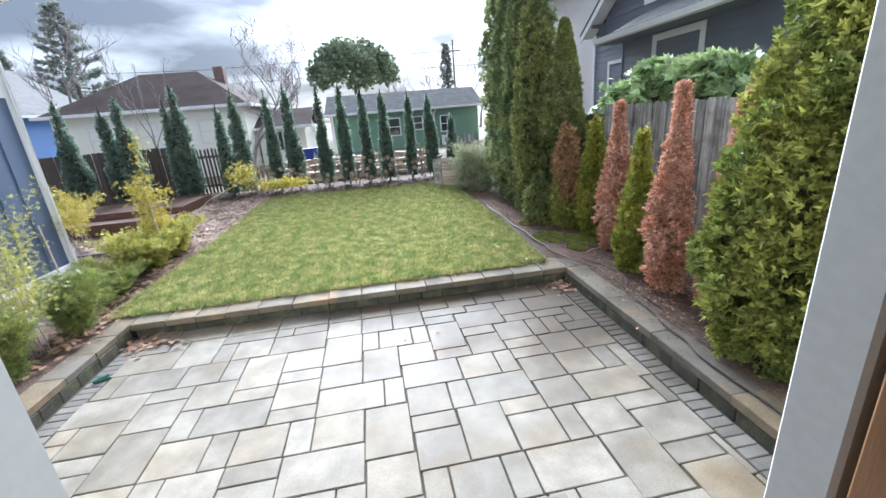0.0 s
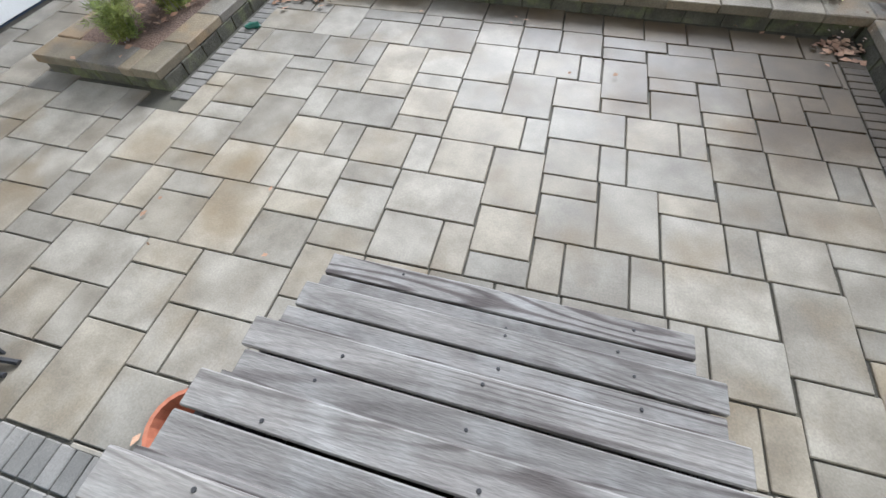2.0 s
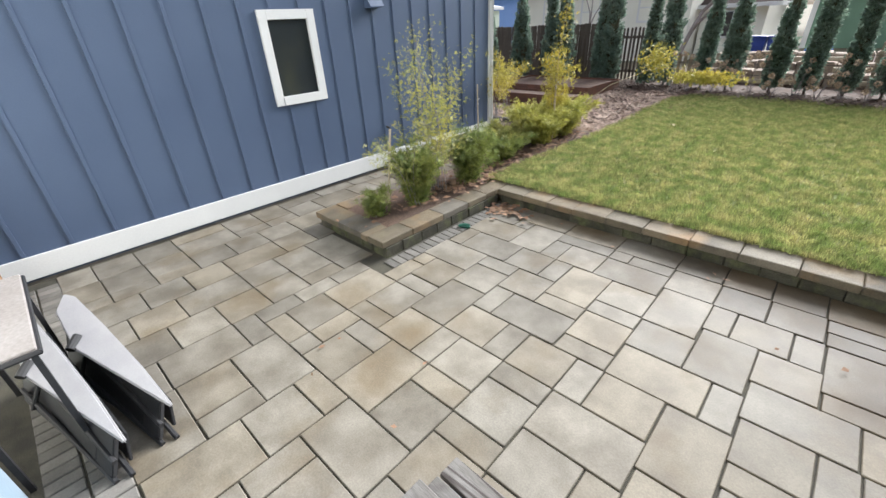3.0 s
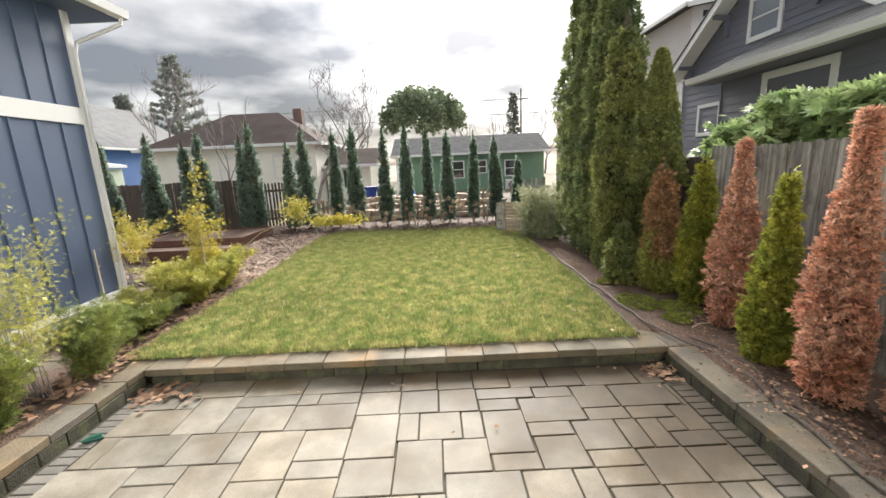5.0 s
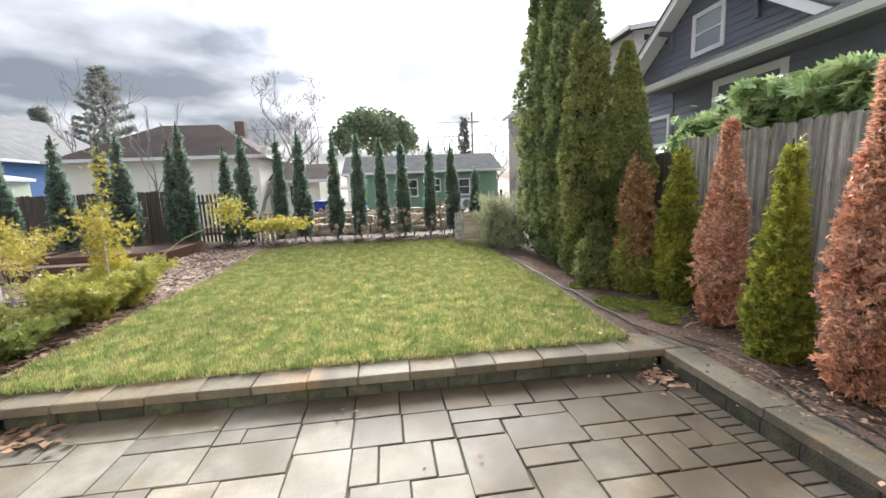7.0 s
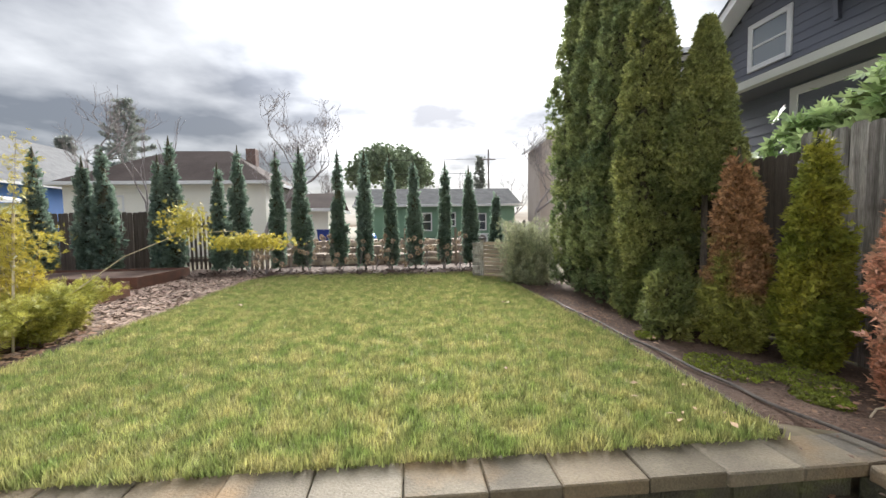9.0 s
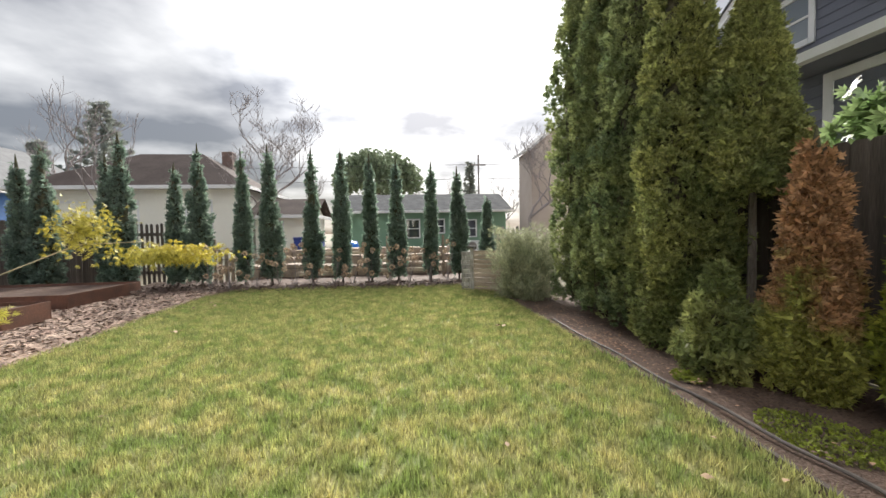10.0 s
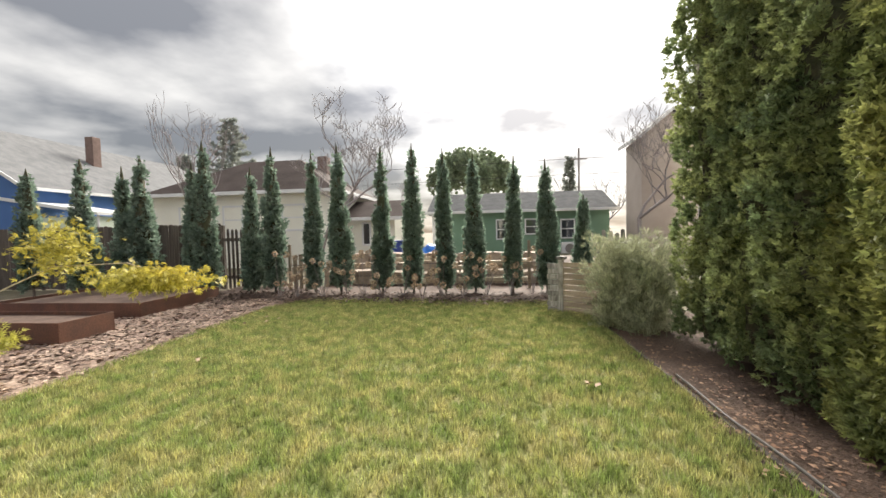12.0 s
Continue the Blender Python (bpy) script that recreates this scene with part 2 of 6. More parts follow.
def deck_wood(name):
    """Silvered softwood: long dark growth rings, knots and pale raised grain."""
    m = material(name, (0.097, 0.090, 0.084), 0.8, (0.178, 0.168, 0.158), 1.8, 24, 0.24, 0.5, 0.004, objects=0.16, stretch=(0.7, 6, 6),
                 stain=(0.20, 0.197, 0.19), stain_scale=4.0, stain_low=0.48, stain_high=0.75)
    n, l = m.node_tree.nodes, m.node_tree.links
    hsv = next(x for x in n if x.type == "HUE_SAT")
    ramp_link = hsv.inputs["Color"].links[0].from_socket
    off = next(x for x in n if x.type == "VECT_MATH").outputs[0]
    wave = n.new("ShaderNodeTexWave")
    wave.wave_type, wave.bands_direction = "BANDS", "Y"
    wave.inputs["Scale"].default_value, wave.inputs["Distortion"].default_value = 0.4, 28.0
    wave.inputs["Detail"].default_value, wave.inputs["Detail Scale"].default_value = 0.0, 2.4
    l.new(off, wave.inputs["Vector"])
    dark = n.new("ShaderNodeMixRGB")
    dark.blend_type, dark.inputs[2].default_value = "MULTIPLY", (0.36, 0.32, 0.32, 1)
    cut = n.new("ShaderNodeMapRange")
    cut.inputs[1].default_value, cut.inputs[2].default_value, cut.inputs[3].default_value, cut.inputs[4].default_value = 0.58, 0.95, 0.0, 1.0
    l.new(wave.outputs["Fac"], cut.inputs[0])
    band = n.new("ShaderNodeTexNoise")  # the bold rings show on some stretches only
    band.inputs["Scale"].default_value = 0.55
    l.new(off, band.inputs["Vector"])
    where = n.new("ShaderNodeMapRange")
    where.inputs[1].default_value, where.inputs[2].default_value, where.inputs[3].default_value, where.inputs[4].default_value = 0.42, 0.56, 0.25, 1.0
    l.new(band.outputs["Fac"], where.inputs[0])
    both = n.new("ShaderNodeMath"); both.operation = "MULTIPLY"
    l.new(cut.outputs[0], both.inputs[0]); l.new(where.outputs[0], both.inputs[1])
    l.new(both.outputs[0], dark.inputs[0])
    l.new(ramp_link, dark.inputs[1])
    l.new(dark.outputs[0], hsv.inputs["Color"])
    return m


M_DECK = deck_wood("weathered_deck")
M_FENCE = material("weathered_fence", (0.20, 0.188, 0.172), 0.9, (0.45, 0.43, 0.40), 2.6, 22, 0.42, 0.6, 0.006, objects=0.3, stretch=(8, 8, 0.5), stain=(0.13, 0.115, 0.095), stain_scale=3.0, stain_low=0.52, stain_high=0.75)
M_DARKFENCE = material("dark_fence", (0.075, 0.06, 0.05), 0.9, (0.12, 0.10, 0.085), 2.0, 22, 0.3, 0.5, 0.006, objects=0.2, stretch=(8, 8, 0.5))
M_BLUE = material("blue_siding", (0.076, 0.109, 0.186), 0.55, (0.086, 0.122, 0.203), 0.8, 80, 0.05, 0.1, 0.002)
M_WHITE = material("white_paint", (0.72, 0.73, 0.74), 0.5, (0.66, 0.67, 0.68), 1.2, 60, 0.04, 0.1, 0.002)
# white frame paint with the doorway's shade greyed into its base
M_SHADED_JAMB = material("shaded_white_paint", (0.58, 0.60, 0.58), 0.5, (0.53, 0.55, 0.535), 1.2, 60, 0.05, 0.1, 0.002)
M_GREYHOUSE = material("charcoal_siding", (0.135, 0.145, 0.185), 0.6, (0.155, 0.165, 0.205), 1.0, 60, 0.08, 0.2, 0.003)
M_SHINGLE = material("grey_shingle", (0.15, 0.154, 0.16), 0.95, (0.195, 0.199, 0.205), 2.0, 30, 0.25, 0.5, 0.01, spec=0.05)
M_BROWNROOF = material("brown_shingle", (0.065, 0.052, 0.049), 0.95, (0.092, 0.075, 0.07), 0.8, 14, 0.2, 0.5, 0.01, spec=0.05)
M_STUCCO = material("pale_stucco", (0.60, 0.58, 0.58), 0.85, (0.66, 0.64, 0.63), 0.7, 40, 0.06, 0.3, 0.004)
M_CREAM = material("cream_siding", (0.78, 0.77, 0.69), 0.7, (0.82, 0.81, 0.74), 0.7, 40, 0.06, 0.2)
M_DARKSHINGLE = material("dark_shingle", (0.075, 0.079, 0.085), 0.95, (0.11, 0.114, 0.12), 2.0, 30, 0.25, 0.5, 0.01, spec=0.05)
M_GREEN = material("green_siding", (0.15, 0.26, 0.185), 0.7, (0.17, 0.285, 0.205), 0.7, 40, 0.08, 0.2)
M_BROWNWOOD = material("brown_wood", (0.25, 0.13, 0.06), 0.6, (0.32, 0.17, 0.08), 2, 30, 0.2, 0.3, stretch=(1, 1, 0.2))
M_GLASS = glass("window_glass", (0.03, 0.035, 0.04))
# pane base colour paled to imitate reflected sky
M_SKYGLASS = glass("sky_tinted_glass", (0.16, 0.19, 0.22))
M_TRUNK = material("tree_bark", (0.12, 0.10, 0.085), 0.95, (0.18, 0.155, 0.13), 5, 30, 0.3, 0.9, 0.02, stretch=(3, 3, 0.6))
M_TWIG = material("bare_twig", (0.24, 0.21, 0.21), 0.95, (0.30, 0.27, 0.27), 4, 20, 0.2, 0.3)
M_BLACK = material("black_plastic", (0.02, 0.02, 0.022), 0.5, (0.03, 0.03, 0.032), 6, 60, 0.15, 0.1)
M_CORTEN = material("rusted_steel", (0.10, 0.05, 0.035), 0.75, (0.15, 0.07, 0.045), 4, 40, 0.25, 0.3, 0.004)
M_TERRA = material("terracotta", (0.27, 0.085, 0.045), 0.75, (0.32, 0.13, 0.075), 4, 40, 0.15, 0.2)
M_TARP = material("pale_blue_cover", (0.22, 0.29, 0.355), 0.5, (0.26, 0.32, 0.375), 2, 30, 0.06, 0.3, 0.01)
M_GREYTOP = material("grey_board", (0.22, 0.20, 0.19), 0.75, (0.27, 0.25, 0.24), 3, 40, 0.15, 0.2)
M_CUSHION = material("white_fabric", (0.35, 0.345, 0.355), 0.85, (0.31, 0.305, 0.32), 4, 120, 0.06, 0.3, 0.003)
M_ROCK = material("pale_rock", (0.27, 0.21, 0.165), 0.9, (0.42, 0.34, 0.275), 3, 30, 0.25, 0.6, 0.02, island=0.3)
M_HOSE = material("grey_hose", (0.06, 0.052, 0.047), 0.6, (0.10, 0.085, 0.075), 5, 40, 0.2, 0.2)
M_BLUEPLASTIC = material("blue_plastic", (0.02, 0.16, 0.62), 0.4, (0.03, 0.20, 0.70), 3, 30, 0.1, 0.1)
M_GREENPLASTIC = material("dark_green_plastic", (0.01, 0.09, 0.06), 0.5, None, 8, 30, 0.15, 0.2)
M_YELLOW = material("yellow_plastic", (0.65, 0.42, 0.05), 0.5, None, 3, 30, 0.1, 0.1)


def leafy(name, a, b, scale=3.0, island=0.4, low=0.38, high=0.62, translucent=0.25, rough=0.6):
    return material(name, a, rough, b, scale, 18, 0.22, 0, island=island, low=low, high=high, translucent=translucent)


M_THUJA_DARK = leafy("dark_arborvitae", (0.16, 0.215, 0.10), (0.30, 0.335, 0.135), 1.6, translucent=0.42)
M_THUJA_OLIVE = leafy("olive_arborvitae", (0.19, 0.23, 0.085), (0.34, 0.35, 0.12), 1.6, translucent=0.42)
M_THUJA = leafy("green_arborvitae", (0.23, 0.27, 0.045), (0.40, 0.39, 0.065), 2.5, translucent=0.4)
M_THUJA_BIG = leafy("lush_arborvitae", (0.135, 0.175, 0.035), (0.29, 0.295, 0.06), 2.2, translucent=0.35)
M_THUJA_RED = leafy("dead_arborvitae", (0.62, 0.31, 0.205), (0.72, 0.45, 0.33), 3.0)
M_THUJA_BROWN = leafy("dying_arborvitae", (0.42, 0.24, 0.125), (0.31, 0.32, 0.08), 1.8, low=0.45, high=0.55)


def browned_top(m):
    """A tree dying from the top: dead brown above, green below, with a ragged border."""
    n, l = m.node_tree.nodes, m.node_tree.links
    ramp = next(x for x in n if x.type == "VALTORGB")
    src = ramp.inputs[0].links[0].from_socket
    geo, sep = n.new("ShaderNodeTexCoord"), n.new("ShaderNodeSeparateXYZ")
    l.new(geo.outputs["Object"], sep.inputs[0])
    k = n.new("ShaderNodeMath"); k.operation = "MULTIPLY_ADD"; k.inputs[1].default_value, k.inputs[2].default_value = -0.42, 0.36
    l.new(sep.outputs[2], k.inputs[0])
    q = n.new("ShaderNodeMath"); q.operation = "ADD"
    l.new(k.outputs[0], q.inputs[0]); l.new(src, q.inputs[1])
    l.new(q.outputs[0], ramp.inputs[0])


browned_top(M_THUJA_BROWN)
M_CYPRESS = leafy("cypress", (0.165, 0.24, 0.185), (0.225, 0.295, 0.23), 1.5, translucent=0.45)
M_YELLOWLEAF = leafy("yellow_bamboo_leaf", (0.52, 0.43, 0.07), (0.42, 0.38, 0.08), 2.0)
M_GREENLEAF = leafy("bamboo_leaf", (0.27, 0.30, 0.085), (0.44, 0.41, 0.12), 2.0)
M_SHRUB = leafy("broad_glossy_leaf", (0.21, 0.31, 0.12), (0.36, 0.45, 0.22), 2.0, rough=0.35)
M_LAV = leafy("grey_green_lavender", (0.30, 0.33, 0.20), (0.42, 0.43, 0.29), 3.0)
# conifer green lightened and greyed to imitate distance haze
M_HAZY_PINE = leafy("hazed_conifer", (0.24, 0.27, 0.24), (0.31, 0.33, 0.30), 0.8)
M_ROUNDTREE = leafy("far_evergreen", (0.21, 0.27, 0.17), (0.27, 0.32, 0.21), 0.8)
# crown cores: the dark base stands in for shade between the sprays
M_CORE_SHADE = material("shaded_crown_core", (0.055, 0.06, 0.03), 0.95, (0.08, 0.07, 0.042), 6, 30, 0.4, 0.8, 0.03)
M_DEADCORE_SHADE = material("shaded_dead_core", (0.16, 0.085, 0.06), 0.95, (0.22, 0.12, 0.085), 6, 30, 0.4, 0.8, 0.03)
M_DRYFLOWER = leafy("dried_flower", (0.46, 0.35, 0.25), (0.58, 0.47, 0.36), 4.0)


# ---- building helpers ----
def part(name, bm, mat, parent, label=""):
    """Link a bmesh as one mesh object under a thing or part."""
    me = bpy.data.meshes.new(name)
    bm.to_mesh(me)
    bm.free()
    me.materials.append(mat)
    ob = new(name, me)
    if parent:
        ob.parent = parent
    if label:
        ob["label"] = label
    return ob


def thing(name, label, category, at=(0, 0, 0), turn=0.0, group="", kind=""):
    ob = new(name)
    ob.matrix_basis = pose(*at, 0, 0, turn)
    ob.empty_display_size = 0.1
    return tagged(ob, label, category, group, kind)


def bm_box(x0, y0, z0, x1, y1, z1, bevel=0.0, into=None):
    bm = into or bmesh.new()
    got = bmesh.ops.create_cube(bm, size=1, matrix=Matrix.Translation(((x0 + x1) / 2, (y0 + y1) / 2, (z0 + z1) / 2)) @ Matrix.Diagonal((x1 - x0, y1 - y0, z1 - z0, 1)))
    if bevel:
        vs = set(got["verts"])
        bmesh.ops.bevel(bm, geom=[e for e in bm.edges if e.verts[0] in vs and e.verts[1] in vs], offset=bevel, segments=1, affect="EDGES")
    return bm


def bm_prism(points, axis, a, b):
    """A flat outline (pairs) pushed from a to b along x, y or z."""
    bm = bmesh.new()
    def at(p, v):
        return {"x": (v, p[0], p[1]), "y": (p[0], v, p[1]), "z": (p[0], p[1], v)}[axis]
    lo = [bm.verts.new(at(p, a)) for p in points]
    hi = [bm.verts.new(at(p, b)) for p in points]
    bm.faces.new(lo)
    bm.faces.new(hi[::-1])
    k = len(points)
    for i in range(k):
        bm.faces.new((lo[i], hi[i], hi[(i + 1) % k], lo[(i + 1) % k]))
    bmesh.ops.recalc_face_normals(bm, faces=bm.faces)
    return bm


def bm_tube(path, radii, sides=6, into=None):
    """A round limb along a line of points."""
    bm = into or bmesh.new()
    rings = []
    path = [Vector(p) for p in path]
    for i, p in enumerate(path):
        way = (path[min(i + 1, len(path) - 1)] - path[max(i - 1, 0)]).normalized()
        q = way.to_track_quat("Z", "Y")
        r = radii[i] if hasattr(radii, "__len__") else radii
        rings.append([bm.verts.new(p + q @ Vector((math.cos(a) * r, math.sin(a) * r, 0))) for a in (2 * math.pi * k / sides for k in range(sides))])
    for a, b in zip(rings, rings[1:]):
        for k in range(sides):
            bm.faces.new((a[k], a[(k + 1) % sides], b[(k + 1) % sides], b[k]))
    bm.faces.new(rings[0][::-1])
    bm.faces.new(rings[-1])
    return bm


def mesh_np(name, verts, faces, mats, slots=None):
    """A mesh from numpy arrays: verts (n, 3), faces (m, k)."""
    me = bpy.data.meshes.new(name)
    m, k = faces.shape
    me.vertices.add(len(verts)); me.loops.add(m * k); me.polygons.add(m)
    me.vertices.foreach_set("co", np.ascontiguousarray(verts, dtype=np.float32).ravel())
    me.loops.foreach_set("vertex_index", np.ascontiguousarray(faces, dtype=np.int32).ravel())
    me.polygons.foreach_set("loop_start", np.arange(0, m * k, k, dtype=np.int32))
    for mat in mats:
        me.materials.append(mat)
    if slots is not None:
        me.polygons.foreach_set("material_index", np.ascontiguousarray(slots, dtype=np.int32))
    me.update(calc_edges=True)
    me.validate()
    return me


def frames_for(out, rng, up=0.5, jitter=0.5):
    """Three axes for each leaf: tip direction, width, normal."""
    k = len(out)
    tip = out + rng.normal(0, jitter, (k, 3)) + np.array((0, 0, up))
    tip /= np.linalg.norm(tip, axis=1)[:, None] + 1e-9
    side = np.cross(tip, rng.normal(0, 1, (k, 3)))
    side /= np.linalg.norm(side, axis=1)[:, None] + 1e-9
    return tip, side, np.cross(tip, side)


FROND = [(0.0, 1.0, 0.0), (0.75, 0.5, 0.12), (-0.75, 0.5, 0.12), (0.65, 0.42, 0.42), (-0.65, 0.42, 0.42)]  # angle, length, start along the stalk
FAN = [(-0.9, 0.62), (-0.45, 0.85), (0.0, 1.0), (0.45, 0.85), (0.9, 0.62)]


def sprays(place, out, size, rng, fan=FAN, width=0.16, up=0.5, jitter=0.5, cup=0.12):
    """Flat sprays of slim leaflets: for each place a small fan. Returns verts and quads."""
    tip, side, nor = frames_for(out, rng, up, jitter)
    size = np.broadcast_to(size, (len(place),))[:, None]
    vs = []
    for ang, ln, *start in fan:
        d = tip * math.cos(ang) + side * math.sin(ang)
        w = np.cross(d, nor)
        base = place + tip * size * (start[0] if start else 0.0)
        mid = base + d * size * ln * 0.5
        end = base + d * size * ln + nor * size * cup * rng.normal(0, 1, (len(place), 1))
        vs += [base, mid + w * size * width, end, mid - w * size * width]
    v = np.stack(vs, axis=1).reshape(-1, 3)
    f = np.arange(len(v)).reshape(-1, 4)
    return v, f


def join_np(pieces):
    vs, fs, ss, off = [], [], [], 0
    for v, f, s in pieces:
        vs.append(v); fs.append(f + off); ss.append(np.full(len(f), s)); off += len(v)
    return np.concatenate(vs), np.concatenate(fs), np.concatenate(ss)


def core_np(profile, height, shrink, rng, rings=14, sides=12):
    """A rough inner mass in a shade-dark colour, so that a crown is not hollow."""
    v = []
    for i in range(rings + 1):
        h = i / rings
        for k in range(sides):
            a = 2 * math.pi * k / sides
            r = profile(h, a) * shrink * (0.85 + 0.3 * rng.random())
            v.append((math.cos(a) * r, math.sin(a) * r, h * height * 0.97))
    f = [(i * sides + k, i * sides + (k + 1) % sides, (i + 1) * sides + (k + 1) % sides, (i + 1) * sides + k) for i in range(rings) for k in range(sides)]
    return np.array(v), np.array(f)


def upright_tree(name, label, category, at, height, radius, mat, count, leaf, seed, shape="cone", group="", trunk=0.04, lean=(0, 0), low=0.04, core=0.6, core_mat=None, lumps=0.18, ragged=(0.72, 1.12)):
    """A columnar or conical evergreen: tapered trunk and a crown of flat sprays over a rough inner mass."""
    rng = np.random.default_rng(seed)
    ph = rng.random(6) * 6.28
    def profile(h, a):
        if shape == "cone":
            p = (1 - h) ** 0.75 * min(1.0, 0.55 + 2.2 * h)
        elif shape == "spire":
            p = (1 - h) ** 0.62 * min(1.0, 0.62 + 1.3 * h) * 1.12
        elif shape == "flame":
            p = min(1.0, 0.62 + 1.3 * h) * (1 - h) ** 0.95 * 1.35
        elif shape == "column":
            p = min(1.0, 0.88 + 0.6 * h) * (1 - max(0.0, h - 0.35) ** 1.6 * 1.85)
        else:
            p = min(1.0, 0.62 + 1.6 * h) * max(0.02, 1 - (h ** 2.2))
        w = 1 + lumps * math.sin(3 * a + ph[0] + 5 * h) + lumps * 0.8 * math.sin(7 * h + 2 * a + ph[1]) + lumps * 0.5 * math.sin(17 * h + ph[2] + 4 * a)
        return max(0.012, radius * p * w)
    t = thing(name, label, category, (at[0], at[1], at[2]), 0, group)
    part("trunk", bm_tube([(0, 0, -0.05), (lean[0] * 0.4, lean[1] * 0.4, height * 0.4), (lean[0] * 0.9, lean[1] * 0.9, height * 0.9)], [trunk, trunk * 0.7, trunk * 0.25], 7), M_TRUNK, t)
    clumps = max(60, count // 16)
    ch = 1 - np.sqrt(1 - rng.random(clumps) * 0.985) if shape in ("cone", "spire") else rng.random(clumps)
    ch = low + (1 - low) * ch
    ca = rng.random(clumps) * 2 * math.pi
    cr = np.array([profile(x, y) for x, y in zip(ch, ca)]) * rng.uniform(*ragged, clumps)
    pick = rng.integers(0, clumps, count)
    h = np.clip(ch[pick] + np.abs(rng.normal(0, 0.75 * leaf / height, count)) * rng.choice((-0.6, 1.0), count), low * 0.4, 1.0)
    a = ca[pick] + rng.normal(0, 1, count) * np.minimum(0.6, 0.55 * leaf / np.maximum(cr[pick], 0.04))
    cap = np.array([profile(x, y) for x, y in zip(h, a)])
    r = np.minimum(cr[pick], cap * ragged[1]) - np.abs(rng.normal(0, 0.45 * leaf, count))
    r = np.maximum(r, cap * 0.35)
    place = np.stack((np.cos(a) * r, np.sin(a) * r, h * height), axis=1)
    out = np.stack((np.cos(a), np.sin(a), np.zeros(count)), axis=1)
    sv, sf = sprays(place, out, leaf * (0.7 + 0.6 * rng.random(count)), rng, FROND, 0.12, 0.6, 0.65, 0.25)
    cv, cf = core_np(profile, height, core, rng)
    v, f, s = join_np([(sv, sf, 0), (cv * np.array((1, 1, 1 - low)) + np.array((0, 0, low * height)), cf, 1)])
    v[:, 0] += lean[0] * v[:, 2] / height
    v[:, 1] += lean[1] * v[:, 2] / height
    ob = new("crown", mesh_np("crown", v, f, [mat, core_mat or M_CORE_SHADE], s))
    ob.parent = t
    return t


# ---- ground ----
LAWN_Z = 0.22
PX0, PX1, PY0, PY1 = -5.66, 2.98, -4.6, 1.18


def build_ground():
    """One sheet to the horizon, with the sunken court of the patio in it."""
    bm = bmesh.new()
    xs, ys, hi, lo = (-3000, PX0 - 0.3, PX1 + 0.15, 3000), (-3000, PY0 - 0.1, PY1 + 0.15, 3000), 0.185, -0.05
    for i in range(3):
        for j in range(3):
            z = lo if i == 1 and j == 1 else hi
            bm.faces.new([bm.verts.new((x, y, z)) for x, y in ((xs[i], ys[j]), (xs[i + 1], ys[j]), (xs[i + 1], ys[j + 1]), (xs[i], ys[j + 1]))])
    x0, x1, y0, y1 = xs[1], xs[2], ys[1], ys[2]
    for (ax, ay), (bx, by) in (((x0, y0), (x1, y0)), ((x1, y0), (x1, y1)), ((x1, y1), (x0, y1)), ((x0, y1), (x0, y0))):
        bm.faces.new([bm.verts.new(p) for p in ((ax, ay, lo), (bx, by, lo), (bx, by, hi), (ax, ay, hi))])
    bmesh.ops.remove_doubles(bm, verts=bm.verts, dist=0.001)
    bmesh.ops.recalc_face_normals(bm, faces=bm.faces)
    return tagged(part("ground", bm, M_EARTH, None), "bare winter earth and rough grass round the yard", "ground", kind="structure")


build_ground()


def left_edge(y):
    """The lawn's western edge."""
    return -3.32 - 0.05 * math.sin(y * 0.9) if y < 9.7 else -3.32 + (y - 9.7) * 0.42


def right_edge(y):
    return 2.78 + 0.09 * min(1.0, max(0.0, y - 1.5) / 2.5) - 0.03 * max(0.0, y - 6.0) - 0.015 * math.sin(y * 1.3)


def far_edge(x):
    return 10.6 - 0.10 * (x + 0.3)


def sheet(name, x_of, y0, y1, z, mat, label, category, nx=24, ny=40, rough=0.02, seed=3, dome=0.0):
    """A gently uneven patch of ground between two edges."""
    bm = bmesh.new()
    rows = []
    for j in range(ny + 1):
        y = y0 + (y1 - y0) * j / ny
        a, b = x_of(y)
        row = []
        for i in range(nx + 1):
            x = a + (b - a) * i / nx
            e = min(i, nx - i, j, ny - j) > 0
            row.append(bm.verts.new((x, y, z + (noise.noise(Vector((x * 1.7, y * 1.7, seed))) * rough + dome if e else -0.03))))
        rows.append(row)
    for j in range(ny):
        for i in range(nx):
            bm.faces.new((rows[j][i], rows[j][i + 1], rows[j + 1][i + 1], rows[j + 1][i]))
    for f in bm.faces:
        f.smooth = True
    return tagged(part(name, bm, mat, None), label, category, kind="structure")


def lawn_span(y):
    a, b = left_edge(y), right_edge(y)
    return a, b


sheet("lawn", lawn_span, 1.46, 10.9, LAWN_Z, M_TURF, "patchy winter lawn, green with straw-coloured spots", "lawn", 30, 44, 0.012)
sheet("soil_bed_east", lambda y: (right_edge(y) - 0.02 if y > 1.5 else 3.25, 4.6), -3.4, 12.0, LAWN_Z - 0.005, M_SOIL, "bare dark soil bed along the wooden fence", "soil", 14, 60, 0.05, 5)
sheet("soil_bed_north", lambda y: (-6.2, 3.6), 10.5, 12.7, LAWN_Z + 0.02, M_BARK, "dark bark mulch bed under the cypress row", "mulch", 50, 12, 0.06, 8, 0.03)
sheet("wood_chip_path", lambda y: (-11.5, left_edge(y) + 0.03), 5.0, 12.4, LAWN_Z - 0.012, M_CHIP, "path of pale brown wood chips beside the lawn", "path", 40, 40, 0.03, 9)
